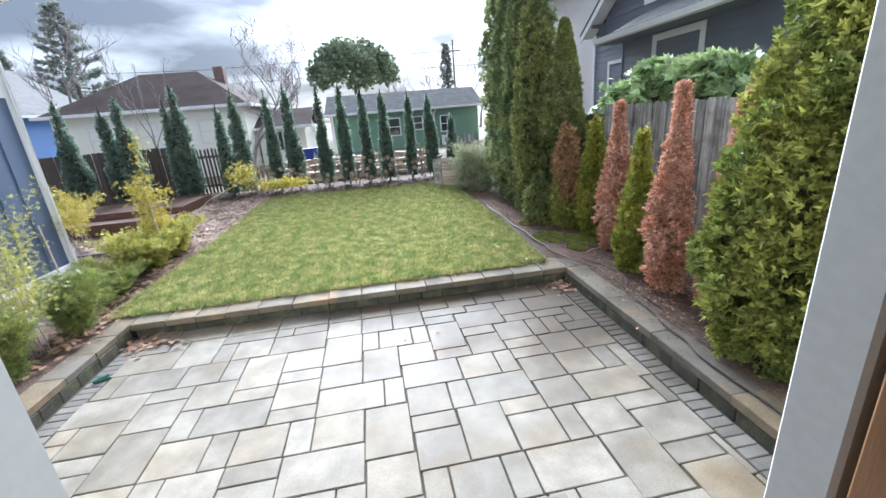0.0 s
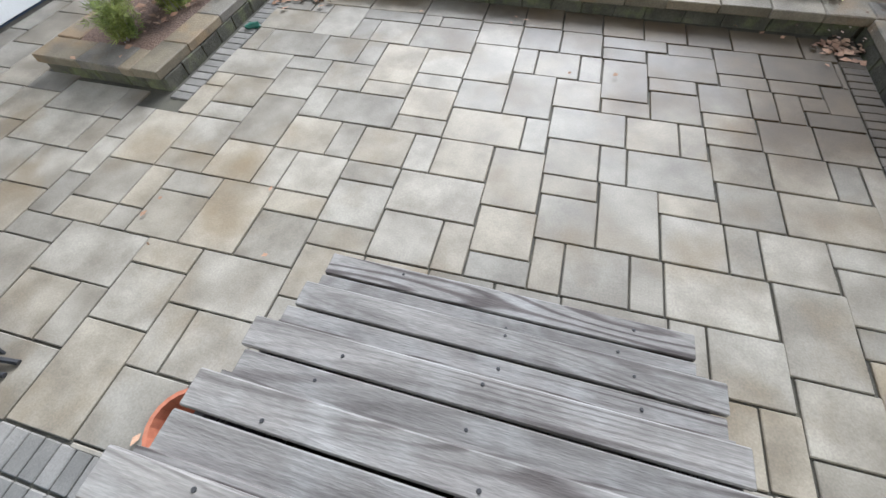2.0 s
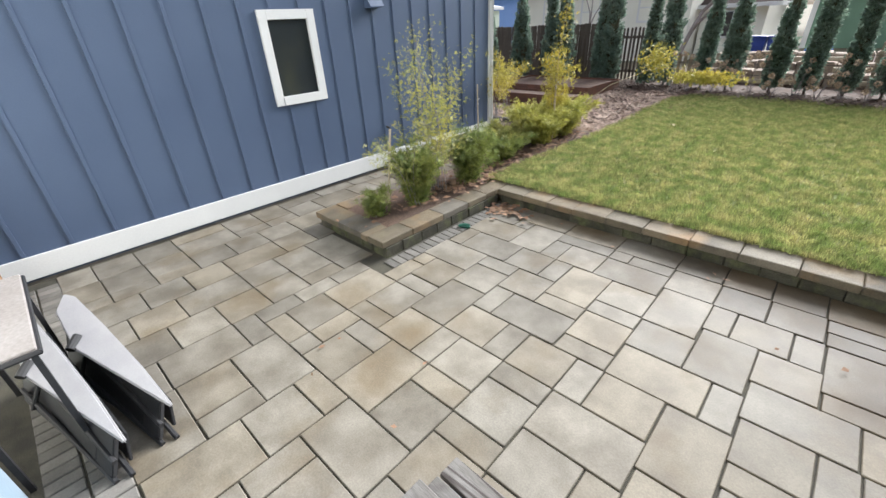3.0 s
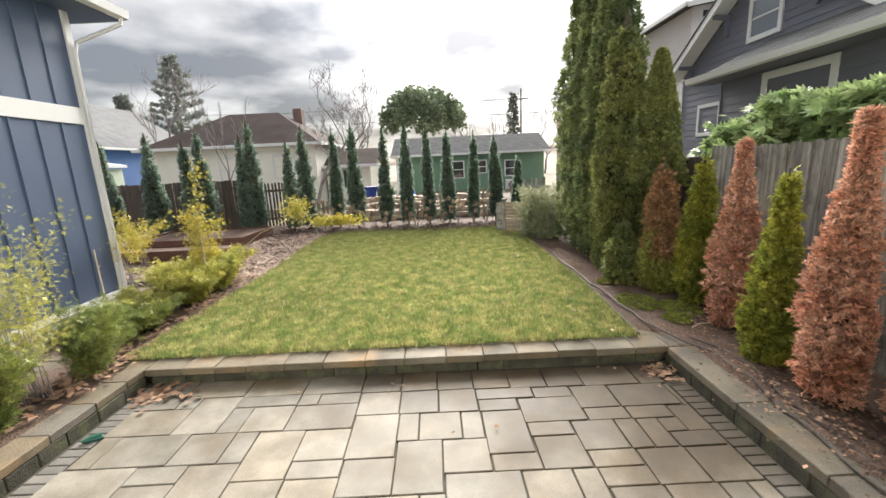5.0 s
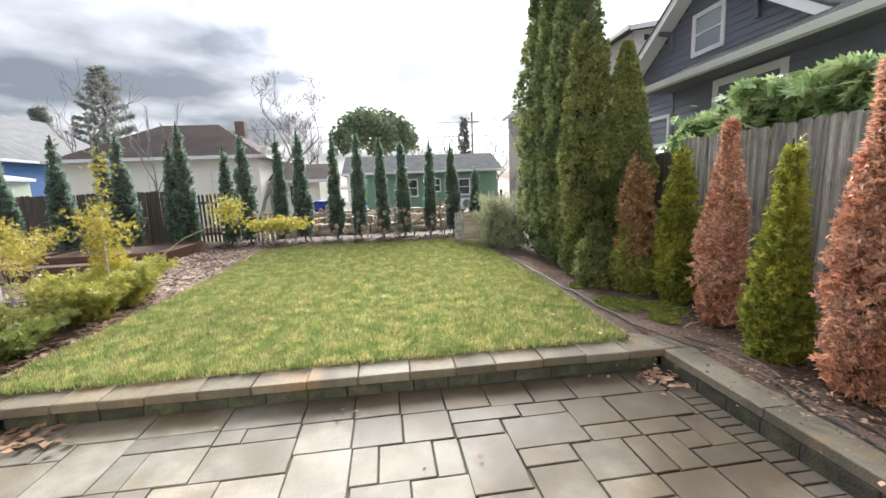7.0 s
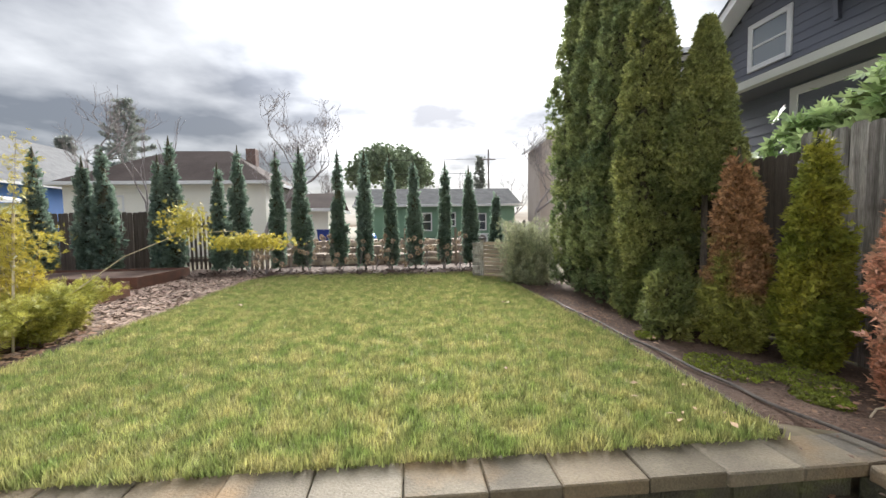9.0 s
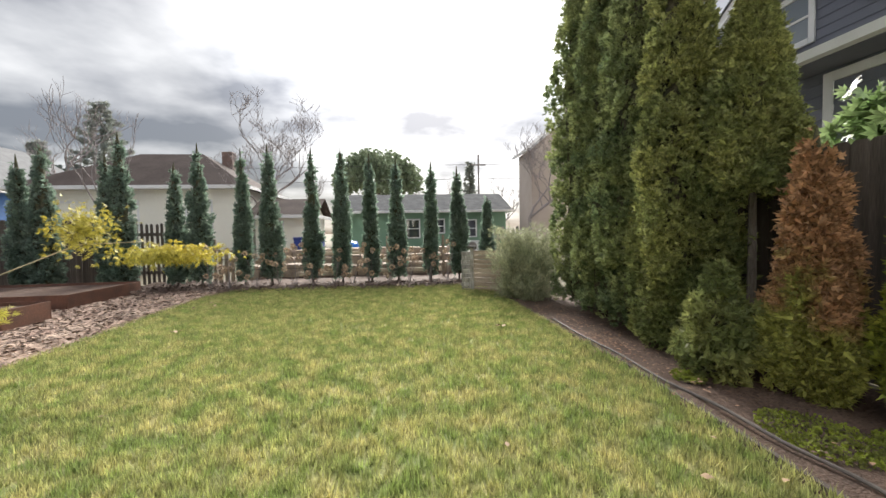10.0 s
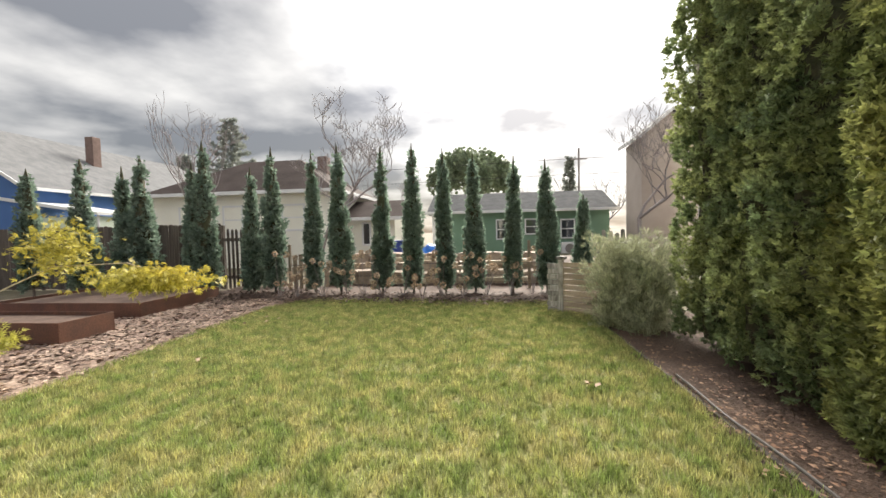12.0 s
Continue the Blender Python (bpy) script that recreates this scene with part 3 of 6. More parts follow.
sheet("soil_bed_west", lambda y: (-5.5, left_edge(y) + 0.02) if y > 1.2 else (-4.3, -3.2), -0.72, 5.0, LAWN_Z - 0.02, M_SOIL, "dark soil bed between the lawn and the blue house", "soil", 16, 36, 0.03, 12)


# ---- own house: wall with the door that the walk comes out of ----
STEP, RUN, SX0, SX1 = 0.187, 0.298, -0.62, 1.38
DOOR_X0, DOOR_X1, DOOR_Z0, DOOR_Z1, WALL_Y = 0.09, 0.995, 0.935, 3.0, -3.76


def build_own_house():
    # wall face is out of view; its pale paint is added to bounce light
    w = thing("wall_south", "house wall, assumed pale to bounce light, with a doorway at the top of the steps", "wall", kind="structure")
    for name, b in (("wall_panel", (-0.65, -3.87, -0.05, DOOR_X0 - 0.1, WALL_Y, 3.8)), ("wall_panel", (DOOR_X1 + 0.1, -3.87, -0.05, 1.6, WALL_Y, 3.8)),
                    ("wall_panel", (DOOR_X0 - 0.1, -3.96, DOOR_Z1 + 0.1, DOOR_X1 + 0.1, WALL_Y, 3.8)), ("wall_panel", (DOOR_X0 - 0.1, -3.96, -0.05, DOOR_X1 + 0.1, WALL_Y, DOOR_Z0 - 0.03)),
                    ("wall_panel", (-0.65, -4.8, -0.05, -0.55, -3.875, 3.8)), ("wall_panel", (1.5, -4.8, -0.05, 1.6, -3.875, 3.8)), ("porch_roof", (-0.8, -4.8, 3.8, 1.75, -3.6, 3.95)),
                    ("wall_panel", (-5.6, -4.8, -0.05, -0.655, -4.6, 5.5)), ("wall_panel", (1.605, -4.8, -0.05, 5.5, -4.6, 5.5))):
        part(name, bm_box(*b), M_CREAM, w)
    d = thing("door_1", "white painted door frame, greyed as in shade, standing open to the patio steps", "door frame", kind="structure")
    part("jamb", bm_box(DOOR_X0 - 0.1, -3.88, DOOR_Z0, DOOR_X0, WALL_Y + 0.03, DOOR_Z1, 0.006), M_SHADED_JAMB, d)
    part("jamb", bm_box(DOOR_X1, -3.815, DOOR_Z0, DOOR_X1 + 0.1, WALL_Y + 0.03, DOOR_Z1, 0.006), M_SHADED_JAMB, d)
    part("door_head", bm_box(DOOR_X0 - 0.1, -3.98, DOOR_Z1, DOOR_X1 + 0.1, WALL_Y + 0.03, DOOR_Z1 + 0.1, 0.006), M_WHITE, d)
    part("threshold", bm_box(DOOR_X0 - 0.1, -3.98, DOOR_Z0 - 0.03, DOOR_X1 + 0.1, WALL_Y + 0.03, DOOR_Z0 + 0.005, 0.006), M_DECK, d)
    part("door_leaf", bm_box(DOOR_X1 - 0.005, -4.72, DOOR_Z0 + 0.01, DOOR_X1 + 0.04, -3.83, DOOR_Z1 - 0.02, 0.004), M_BROWNWOOD, d, "stained wooden door swung inwards")
    for name, b, m in (("floor", (-2.6, -7.2, 0.80, 3.4, -4.80, DOOR_Z0 - 0.002), M_BROWNWOOD), ("ceiling", (-2.6, -7.2, 3.5, 3.4, -4.80, 3.6), M_WHITE),
                       ("wall_west", (-2.7, -7.2, 0.8, -2.6, -4.80, 3.6), M_CREAM), ("wall_east", (3.4, -7.2, 0.8, 3.5, -4.80, 3.6), M_CREAM), ("floor_porch", (-0.55, -4.80, 0.80, 1.5, -3.88, DOOR_Z0 - 0.002), M_BROWNWOOD), ("wall_rear", (-2.7, -7.3, 0.8, 3.5, -7.2, 3.6), M_CREAM)):
        tagged(part(name, bm_box(*b), m, None), "plain room behind the open back door", name.split("_")[0], kind="structure")


build_own_house()


def build_steps():
    s = thing("wooden_steps", "weathered grey timber steps of paired planks down to the patio", "steps")
    y_front = -2.325
    rng = random.Random(4)
    for k in range(5):
        z = STEP * (k + 1)
        y0 = y_front - RUN * k
        for b in range(2):
            hi = y0 - b * 0.152
            dx = rng.uniform(-0.025, 0.02)
            part("tread_board", bm_box(SX0 - 0.02 + dx, hi - 0.139, z - 0.038, SX1 + rng.uniform(-0.02, 0.03), hi, z + rng.uniform(-0.002, 0.002), 0.006), M_DECK, s)
        if k < 4:
            part("riser_board", bm_box(SX0 + 0.05, y0 - RUN - 0.002, z + 0.002, SX1 - 0.05, y0 - RUN + 0.018, z + STEP - 0.04), M_DECK, s)
    part("riser_board", bm_box(SX0 + 0.05, y_front - 0.04, 0.005, SX1 - 0.05, y_front - 0.02, STEP - 0.04), M_DECK, s)
    outline = [(y_front - 0.05, 0.0)]
    for k in range(5):
        outline += [(y_front - 0.05 - RUN * k, STEP * (k + 1) - 0.04), (y_front - 0.05 - RUN * (k + 1), STEP * (k + 1) - 0.04)]
    outline = outline[:-1] + [(WALL_Y + 0.01, STEP * 5 - 0.04), (WALL_Y + 0.01, 0.0)]
    for x in (SX0 + 0.04, (SX0 + SX1) / 2, SX1 - 0.08):
        part("stringer", bm_prism(outline, "x", x, x + 0.04), M_DECK, s)
    for k in range(5):
        for b in range(2):
            for x in (-0.25, 0.42, 1.02):
                if rng.random() < 0.75:
                    yy = y_front - RUN * k - b * 0.149 - rng.uniform(0.03, 0.11)
                    bm = bmesh.new()
                    bmesh.ops.create_cone(bm, cap_ends=True, segments=8, radius1=0.009, radius2=0.007, depth=0.004, matrix=Matrix.Translation((x + rng.uniform(-0.06, 0.06), yy, STEP * (k + 1) + 0.002)))
                    part("screw_head", bm, M_BLACK, s)
    return s


build_steps()


# ---- blue neighbour house ----
def window(name, parent, x, y0, y1, z0, z1, face=1, trim=0.11, bars=0, glass_mat=None):
    """A framed window in a wall whose face is the plane x; face: the side that it looks to."""
    w = new(name)
    w.parent = parent
    f = face
    def bx(a, b, c, d, e0, e1):
        lo, hi = sorted((x + f * e0, x + f * e1))
        return bm_box(lo, a, b, hi, c, d, 0.004)
    part("window_frame", bx(y0 - trim, z0 - trim, y0, z1 + trim, -0.01, 0.04), M_WHITE, w)
    part("window_frame", bx(y1, z0 - trim, y1 + trim, z1 + trim, -0.01, 0.04), M_WHITE, w)
    part("window_frame", bx(y0, z1, y1, z1 + trim, -0.01, 0.04), M_WHITE, w)
    part("window_sill", bx(y0, z0 - trim, y1, z0, -0.01, 0.05), M_WHITE, w)
    part("pane", bx(y0, z0, y1, z1, -0.03, 0.004), glass_mat or M_GLASS, w)
    for b in range(bars):
        z = z0 + (z1 - z0) * (b + 1) / (bars + 1)
        part("sash_bar", bx(y0, z - 0.025, y1, z + 0.025, 0.004, 0.025), M_WHITE, w)
    return w


def build_blue_house():
    h = thing("blue_house", "two-storey dark blue board-and-batten house with white trim", "house")
    X, Y0, Y1, TOP = -5.70, -9.0, 4.46, 5.14
    part("wall", bm_box(-14.0, Y0, 0.0, X, Y1, TOP), M_BLUE, h)
    y = 3.07 - 0.43 * 27
    while y < Y1 - 0.15:
        if not (-0.70 < y < 0.37):
            part("batten", bm_box(X, y - 0.02, 0.30, X + 0.018, y + 0.02, 3.29, 0.003), M_BLUE, h)
        else:
            part("batten", bm_box(X, y - 0.02, 0.30, X + 0.018, y + 0.02, 1.38, 0.003), M_BLUE, h)
            part("batten", bm_box(X, y - 0.02, 2.62, X + 0.018, y + 0.02, 3.29, 0.003), M_BLUE, h)
        part("batten", bm_box(X, y - 0.02, 3.59, X + 0.018, y + 0.02, 3.98 if -2.2 < y < 0.78 else TOP, 0.003), M_BLUE, h)
        y += 0.43
    part("band", bm_box(X, Y0, 3.30, X + 0.03, Y1 - 0.10, 3.58, 0.004), M_WHITE, h, "white belt board")
    part("base_board", bm_box(X, Y0, 0.03, X + 0.03, Y1 - 0.10, 0.29, 0.004), M_WHITE, h, "white skirting board")
    part("corner_board", bm_box(X - 0.02, Y1 - 0.10, 0.03, X + 0.035, Y1 + 0.03, TOP, 0.004), M_WHITE, h)
    part("foundation", bm_box(-14.0, Y0, -0.04, X - 0.01, Y1 - 0.01, 0.03), M_EDGE, h)
    window("window", h, X, -0.46, 0.14, 1.50, 2.48, 1, 0.12)
    window("window", h, X, -1.9, -0.72, 4.1, 4.9, 1, 0.10, 0, M_SKYGLASS)
    window("window", h, X, -0.6, 0.56, 4.1, 4.9, 1, 0.10, 0, M_SKYGLASS)
    v = part("vent_hood", bm_prism([(X, 2.60), (X, 2.80), (X + 0.05, 2.80), (X + 0.17, 2.62), (X + 0.17, 2.60)], "y", 1.20, 1.47), M_BLUE, h)
    part("wall_tap", bm_tube([(X, 1.38, 0.72), (X + 0.08, 1.38, 0.72), (X + 0.11, 1.38, 0.66)], 0.018), M_BLACK, h)
    part("soffit", bm_box(-14.4, Y0 - 0.4, TOP, X + 0.55, Y1 + 0.55, TOP + 0.06), M_BLUE, h)
    part("gutter", bm_prism([(X + 0.55, 5.15), (X + 0.55, 5.29), (X + 0.70, 5.31), (X + 0.68, 5.17)], "y", Y0 - 0.4, Y1 + 0.58), M_WHITE, h, "white gutter")
    part("fascia", bm_box(-14.4, Y1 + 0.55, TOP, X + 0.55, Y1 + 0.58, TOP + 0.2), M_WHITE, h)
    part("roof", bm_prism([(X + 0.6, 5.27), (-10.0, 7.2), (-14.5, 5.2), (-14.5, 5.15), (X + 0.55, 5.21)], "y", Y0 - 0.4, Y1 + 0.55), M_SHINGLE, h)
    part("downpipe", bm_tube([(X + 0.62, Y1 + 0.46, 5.17), (X + 0.60, Y1 + 0.44, 5.05), (X + 0.08, Y1 + 0.02, 4.66), (X + 0.06, Y1 - 0.02, 4.45), (X + 0.06, Y1 - 0.02, 0.1)], 0.035, 8), M_WHITE, h)


build_blue_house()


# ---- charcoal neighbour house beyond the fence ----
def lap_siding(parent, x, face, y_of, z0, z1, mat, rise=0.19):
    """Overlapping horizontal boards on a wall plane x; y_of gives the span at a height."""
    z = z0
    while z < z1:
        a, b = y_of(z)
        if b - a > 0.05:
            part("siding_board", bm_prism([(x, z), (x + face * 0.022, z), (x + face * 0.006, min(z + rise, z1)), (x, min(z + rise, z1))], "y", a, b), mat, parent)
        z += rise


def build_grey_house():
    """A low wing with a long eave, and behind it the gabled wall of the main block."""
    h = thing("charcoal_house", "charcoal lap-sided house with white eaves, gable and knee brackets", "house")
    X, Y0, Y1, MX, MY0, MY1 = 7.65, -6.0, 7.56, 9.0, 4.4, 11.6
    part("wall", bm_box(X, Y0, 0.1, X + 8, Y1, 4.1), M_GREYHOUSE, h)
    part("wall", bm_box(MX, Y1 + 0.001, 0.1, MX + 7, MY1, 4.75), M_GREYHOUSE, h)
    lap_siding(h, X, -1, lambda z: (Y0, Y1), 2.1, 4.05, M_GREYHOUSE)
    lap_siding(h, MX, -1, lambda z: (Y1 + 0.002, MY1), 2.1, 4.75, M_GREYHOUSE)
    part("corner_board", bm_box(MX - 0.05, MY1 - 0.02, 0.1, MX + 0.08, MY1 + 0.12, 4.7), M_WHITE, h)
    part("corner_board", bm_box(X - 0.035, Y1 - 0.02, 0.1, X + 0.06, Y1 + 0.03, 4.05), M_GREYHOUSE, h)
    window("window", h, MX, 9.65, 10.55, 2.92, 3.68, -1, 0.11, 0, M_SKYGLASS)
    window("window", h, X, 4.64, 6.10, 2.6, 3.79, -1, 0.15, 1, M_GLASS)
    ex, ez, slope = 7.05, 4.05, 0.47
    part("roof", bm_prism([(ex, ez), (ex, ez + 0.05), (ex + 5.2, ez + 0.05 + 5.2 * slope), (ex + 9.6, ez + 0.05), (ex + 9.6, ez)], "y", Y0 - 0.4, Y1 + 0.4), M_DARKSHINGLE, h)
    for k in range(20):
        u = 0.2 * k
        part("shingle_course", bm_prism([(ex + u, ez + 0.052 + u * slope), (ex + u, ez + 0.064 + u * slope), (ex + u + 0.2, ez + 0.052 + (u + 0.2) * slope)], "y", Y0 - 0.4, Y1 + 0.39), M_DARKSHINGLE, h)
    part("gutter", bm_prism([(ex - 0.10, ez - 0.03), (ex - 0.13, ez + 0.10), (ex, ez + 0.10), (ex, ez - 0.05)], "y", Y0 - 0.4, Y1 + 0.43), M_WHITE, h, "white gutter")
    part("soffit", bm_box(ex, Y0 - 0.4, ez - 0.06, X, Y1 + 0.4, ez - 0.03), M_GREYHOUSE, h)
    # the gable over the main block
    ym, peak, base, half, run = 8.17, 7.0, 4.7, 3.45, 0.667
    part("gable_wall", bm_prism([(ym - half, base), (ym + half, base), (ym, peak)], "x", MX, MX + 0.3), M_GREYHOUSE, h)
    lap_siding(h, MX, -1, lambda z: (ym - half * (peak - z) / (peak - base), ym + half * (peak - z) / (peak - base)), base + 0.06, peak, M_GREYHOUSE)
    window("window", h, MX - 0.02, 7.70, 8.60, 5.24, 6.12, -1, 0.12, 1, M_SKYGLASS)
    for side in (-1, 1):
        y1, z1, y2, z2 = ym + side * (half + 0.15), base - 0.12, ym, peak - 0.02
        part("rake_board", bm_prism([(y1, z1), (y2, z2), (y2, z2 + 0.22), (y1, z1 + 0.22)], "x", MX - 0.55, MX - 0.50), M_WHITE, h, "white rake board")
        part("rake_soffit", bm_prism([(y1, z1 + 0.12), (y2, z2 + 0.12), (y2, z2 + 0.15), (y1, z1 + 0.15)], "x", MX - 0.498, MX - 0.025), M_WHITE, h, "white boarded soffit")
        part("gable_roof", bm_prism([(y1, z1 + 0.224), (y2, z2 + 0.224), (y2, z2 + 0.29), (y1, z1 + 0.29)], "x", MX - 0.57, MX + 6.5), M_DARKSHINGLE, h)
    for y in (ym - 1.55, ym + 1.35, ym + 2.9):
        z = peak - 0.02 - run * abs(y - ym)
        part("bracket", bm_prism([(MX, z - 0.55), (MX, z + 0.02), (MX - 0.48, z + 0.02), (MX - 0.48, z - 0.08), (MX - 0.14, z - 0.10), (MX - 0.09, z - 0.55)], "y", y - 0.045, y + 0.045), M_GREYHOUSE, h)
    return h


build_grey_house()


def build_box_house(name, label, x0, x1, y0, y1, wall_h, roof_h, mat, roof_mat, base=0.1, hip=False, over=0.45, ridge="x"):
    """A plain single-storey house: walls, roof, fascia."""
    h = thing(name, label, "house")
    part("wall", bm_box(x0, y0, base, x1, y1, wall_h), mat, h)
    bm = bmesh.new()
    a = [bm.verts.new(p) for p in ((x0 - over, y0 - over, wall_h), (x1 + over, y0 - over, wall_h), (x1 + over, y1 + over, wall_h), (x0 - over, y1 + over, wall_h))]
    ym, xm = (y0 + y1) / 2, (x0 + x1) / 2
    if ridge == "x":
        ins = (y1 - y0) / 2 if hip else -0.0
        r = [bm.verts.new((x0 - over + ins, ym, roof_h)), bm.verts.new((x1 + over - ins, ym, roof_h))]
        for q in ((a[0], a[1], r[1], r[0]), (a[2], a[3], r[0], r[1])) + (((a[1], a[2], r[1]), (a[3], a[0], r[0])) if hip else ()):
            bm.faces.new(q)
        if not hip:
            part("gable_wall", bm_prism([(y0, wall_h), (y1, wall_h), (ym, roof_h - 0.12)], "x", x0, x1), mat, h)
    else:
        r = [bm.verts.new((xm, y0 - over, roof_h)), bm.verts.new((xm, y1 + over, roof_h))]
        for q in ((a[1], a[2], r[1], r[0]), (a[3], a[0], r[0], r[1])):
            bm.faces.new(q)
        part("gable_wall", bm_prism([(x0, wall_h), (x1, wall_h), (xm, roof_h - 0.12)], "y", y0, y1), mat, h)
        for u0, u1 in ((x0 - over, xm), (xm, x1 + over)):
            z0, z1 = (wall_h, roof_h) if u1 == xm else (roof_h, wall_h)
            part("rake_board", bm_prism([(u0, z0 - 0.16), (u1, z1 - 0.16), (u1, z1 + 0.03), (u0, z0 + 0.03)], "y", y0 - over - 0.06, y0 - over - 0.01), M_WHITE, h)
    part("roof", bm, roof_mat, h)
    if ridge == "x":
        part("gutter", bm_box(x0 - over - 0.06, y0 - over - 0.10, wall_h - 0.10, x1 + over + 0.06, y0 - over, wall_h + 0.06, 0.01), M_WHITE, h, "white gutter")
        part("soffit", bm_box(x0 - over + 0.01, y0 - over + 0.005, wall_h - 0.08, x1 + over - 0.01, y0 - 0.003, wall_h - 0.05), M_WHITE, h)
    part("fascia", bm_box(x0 - over - 0.08, y0 - over, wall_h - 0.10, x0 - over, y1 + over, wall_h + 0.06), M_WHITE, h)
    part("fascia", bm_box(x1 + over, y0 - over, wall_h - 0.10, x1 + over + 0.08, y1 + over, wall_h + 0.06), M_WHITE, h)
    return h


def front_window(parent, x0, x1, z0, z1, y, bars=1, trim=0.09, glass_mat=None):
    w = new("window")
    w.parent = parent
    part("window_frame", bm_box(x0 - trim, y - 0.04, z0 - trim, x0, y + 0.01, z1 + trim), M_WHITE, w)
    part("window_frame", bm_box(x1, y - 0.04, z0 - trim, x1 + trim, y + 0.01, z1 + trim), M_WHITE, w)
    part("window_frame", bm_box(x0, y - 0.04, z1, x1, y + 0.01, z1 + trim), M_WHITE, w)
    part("window_sill", bm_box(x0, y - 0.05, z0 - trim, x1, y + 0.01, z0), M_WHITE, w)
    part("pane", bm_box(x0, y - 0.005, z0, x1, y + 0.03, z1), glass_mat or M_GLASS, w)
    for b in range(bars):
        z = z0 + (z1 - z0) * (b + 1) / (bars + 1)
        part("sash_bar", bm_box(x0, y - 0.03, z - 0.03, x1, y - 0.006, z + 0.03), M_WHITE, w)


def build_far_houses():
    g = build_box_house("green_house", "low green clapboard house with grey roof and white windows", -2.72, 8.6, 29.0, 36.0, 2.98, 4.5, M_GREEN, M_DARKSHINGLE, -0.5)
    for z in [0.1 + 0.2 * k for k in range(13)]:
        part("siding_board", bm_prism([(29.0, z), (28.97, z), (28.99, z + 0.2), (29.0, z + 0.2)], "x", -2.72, 8.6), M_GREEN, g)
    front_window(g, 1.48, 2.35, 1.2, 2.38, 28.97, 1)
    front_window(g, 3.35, 4.1, 1.5, 2.38, 28.97, 1)
    front_window(g, 5.62, 6.38, 1.2, 2.3, 28.97, 1)
    part("corner_board", bm_box(-2.84, 28.95, -0.4, -2.6, 28.998, 2.9), M_WHITE, g)
    part("downpipe", bm_tube([(5.22, 28.6, 2.9), (5.07, 28.92, 2.5), (5.07, 28.92, -0.3)], 0.05), M_WHITE, g)
    ac = thing("heat_pump", "white outdoor heat pump unit with round fan grille", "heat pump", (6.0, 28.4, -0.2))
    part("housing", bm_box(-0.5, -0.2, 0.3, 0.5, 0.2, 1.1, 0.02), M_WHITE, ac)
    bm = bmesh.new()
    bmesh.ops.create_cone(bm, cap_ends=True, segments=20, radius1=0.30, radius2=0.30, depth=0.03, matrix=pose(0, -0.205, 0.7, 90))
    part("fan_grille", bm, M_GREYTOP, ac)
    for x in (-0.4, 0.36):
        part("foot", bm_box(x, -0.18, 0.28, x + 0.05, 0.18, 0.3), M_BLACK, ac)
    part("stand", bm_box(-0.5, -0.22, 0.0, 0.5, 0.22, 0.28), M_EDGE, ac)
    w = build_box_house("cream_house", "cream single-storey house with brown hipped roof", -15.5, -6.3, 20.0, 27.0, 3.75, 5.9, M_CREAM, M_BROWNROOF, 0.0, True)
    for z in [0.4 + 0.22 * k for k in range(15)]:
        part("siding_board", bm_prism([(20.0, z), (19.97, z), (19.99, z + 0.22), (20.0, z + 0.22)], "x", -15.5, -6.3), M_CREAM, w)
    front_window(w, -11.6, -10.7, 1.9, 3.1, 20.0, 1)
    front_window(w, -13.9, -12.9, 1.9, 3.1, 20.0, 1)
    front_window(w, -8.6, -7.6, 2.0, 3.1, 20.0, 1)
    part("chimney", bm_box(-8.75, 24.3, 4.5, -8.2, 24.9, 6.2, 0.02), M_BRICK, w)
    a = build_box_house("cream_annex", "low cream wing with brown roof", -6.2, -3.6, 21.5, 26.0, 2.45, 3.5, M_CREAM, M_BROWNROOF, 0.0, False)
    front_window(a, -5.2, -4.9, 1.2, 2.2, 21.5, 0)
    b = build_box_house("blue_cottage", "bright blue house with pale grey roof and brick chimney", -34.6, -22.4, 20.0, 37.0, 4.4, 8.5, M_BLUEPAINT, M_SHINGLE, 0.0, False, 0.45, "y")
    part("chimney", bm_box(-26.2, 26.5, 5.5, -25.6, 27.1, 8.7, 0.02), M_BRICK, b)
    shed = thing("garden_shed", "pale green lean-to shed with white metal roof", "shed", (0, 0, 0))
    part("wall", bm_box(-24.4, 20.2, 0.0, -18.6, 22.0, 2.9), M_PALEGREEN, shed)
    part("roof", bm_prism([(-24.6, 3.95), (-18.4, 2.95), (-18.4, 3.1), (-24.6, 4.12)], "y", 19.9, 22.2), M_WHITE, shed)
    part("downpipe", bm_tube([(-18.55, 20.1, 2.95), (-18.55, 20.1, 0.1)], 0.05, 6), M_WHITE, shed)
    s = build_box_house("pale_house", "tall pale stucco house with shallow gabled roof", 11.1, 18.0, 15.0, 23.0, 8.1, 8.7, M_STUCCO, M_SHINGLE, 0.0, False, 0.5, "y")
    build_box_house("beige_house", "tall beige house with gabled roof beyond the gate", 9.2, 12.2, 25.0, 27.6, 6.5, 8.0, M_BEIGE, M_SHINGLE, 0.0, False, 0.3, "y")
    window("window", s, 11.1, 16.6, 17.5, 2.2, 3.1, -1, 0.08, 0)
    part("louvre", bm_box(11.55, 14.96, 7.72, 12.2, 15.0, 7.95), M_BLACK, s)
    return g


M_BEIGE = material("beige_stucco", (0.40, 0.34, 0.30), 0.85, (0.46, 0.40, 0.36), 0.7, 40, 0.06, 0.3, 0.004)
M_BRICK = material("sooty_brick", (0.16, 0.11, 0.095), 0.9, (0.22, 0.15, 0.13), 4, 40, 0.25, 0.4)
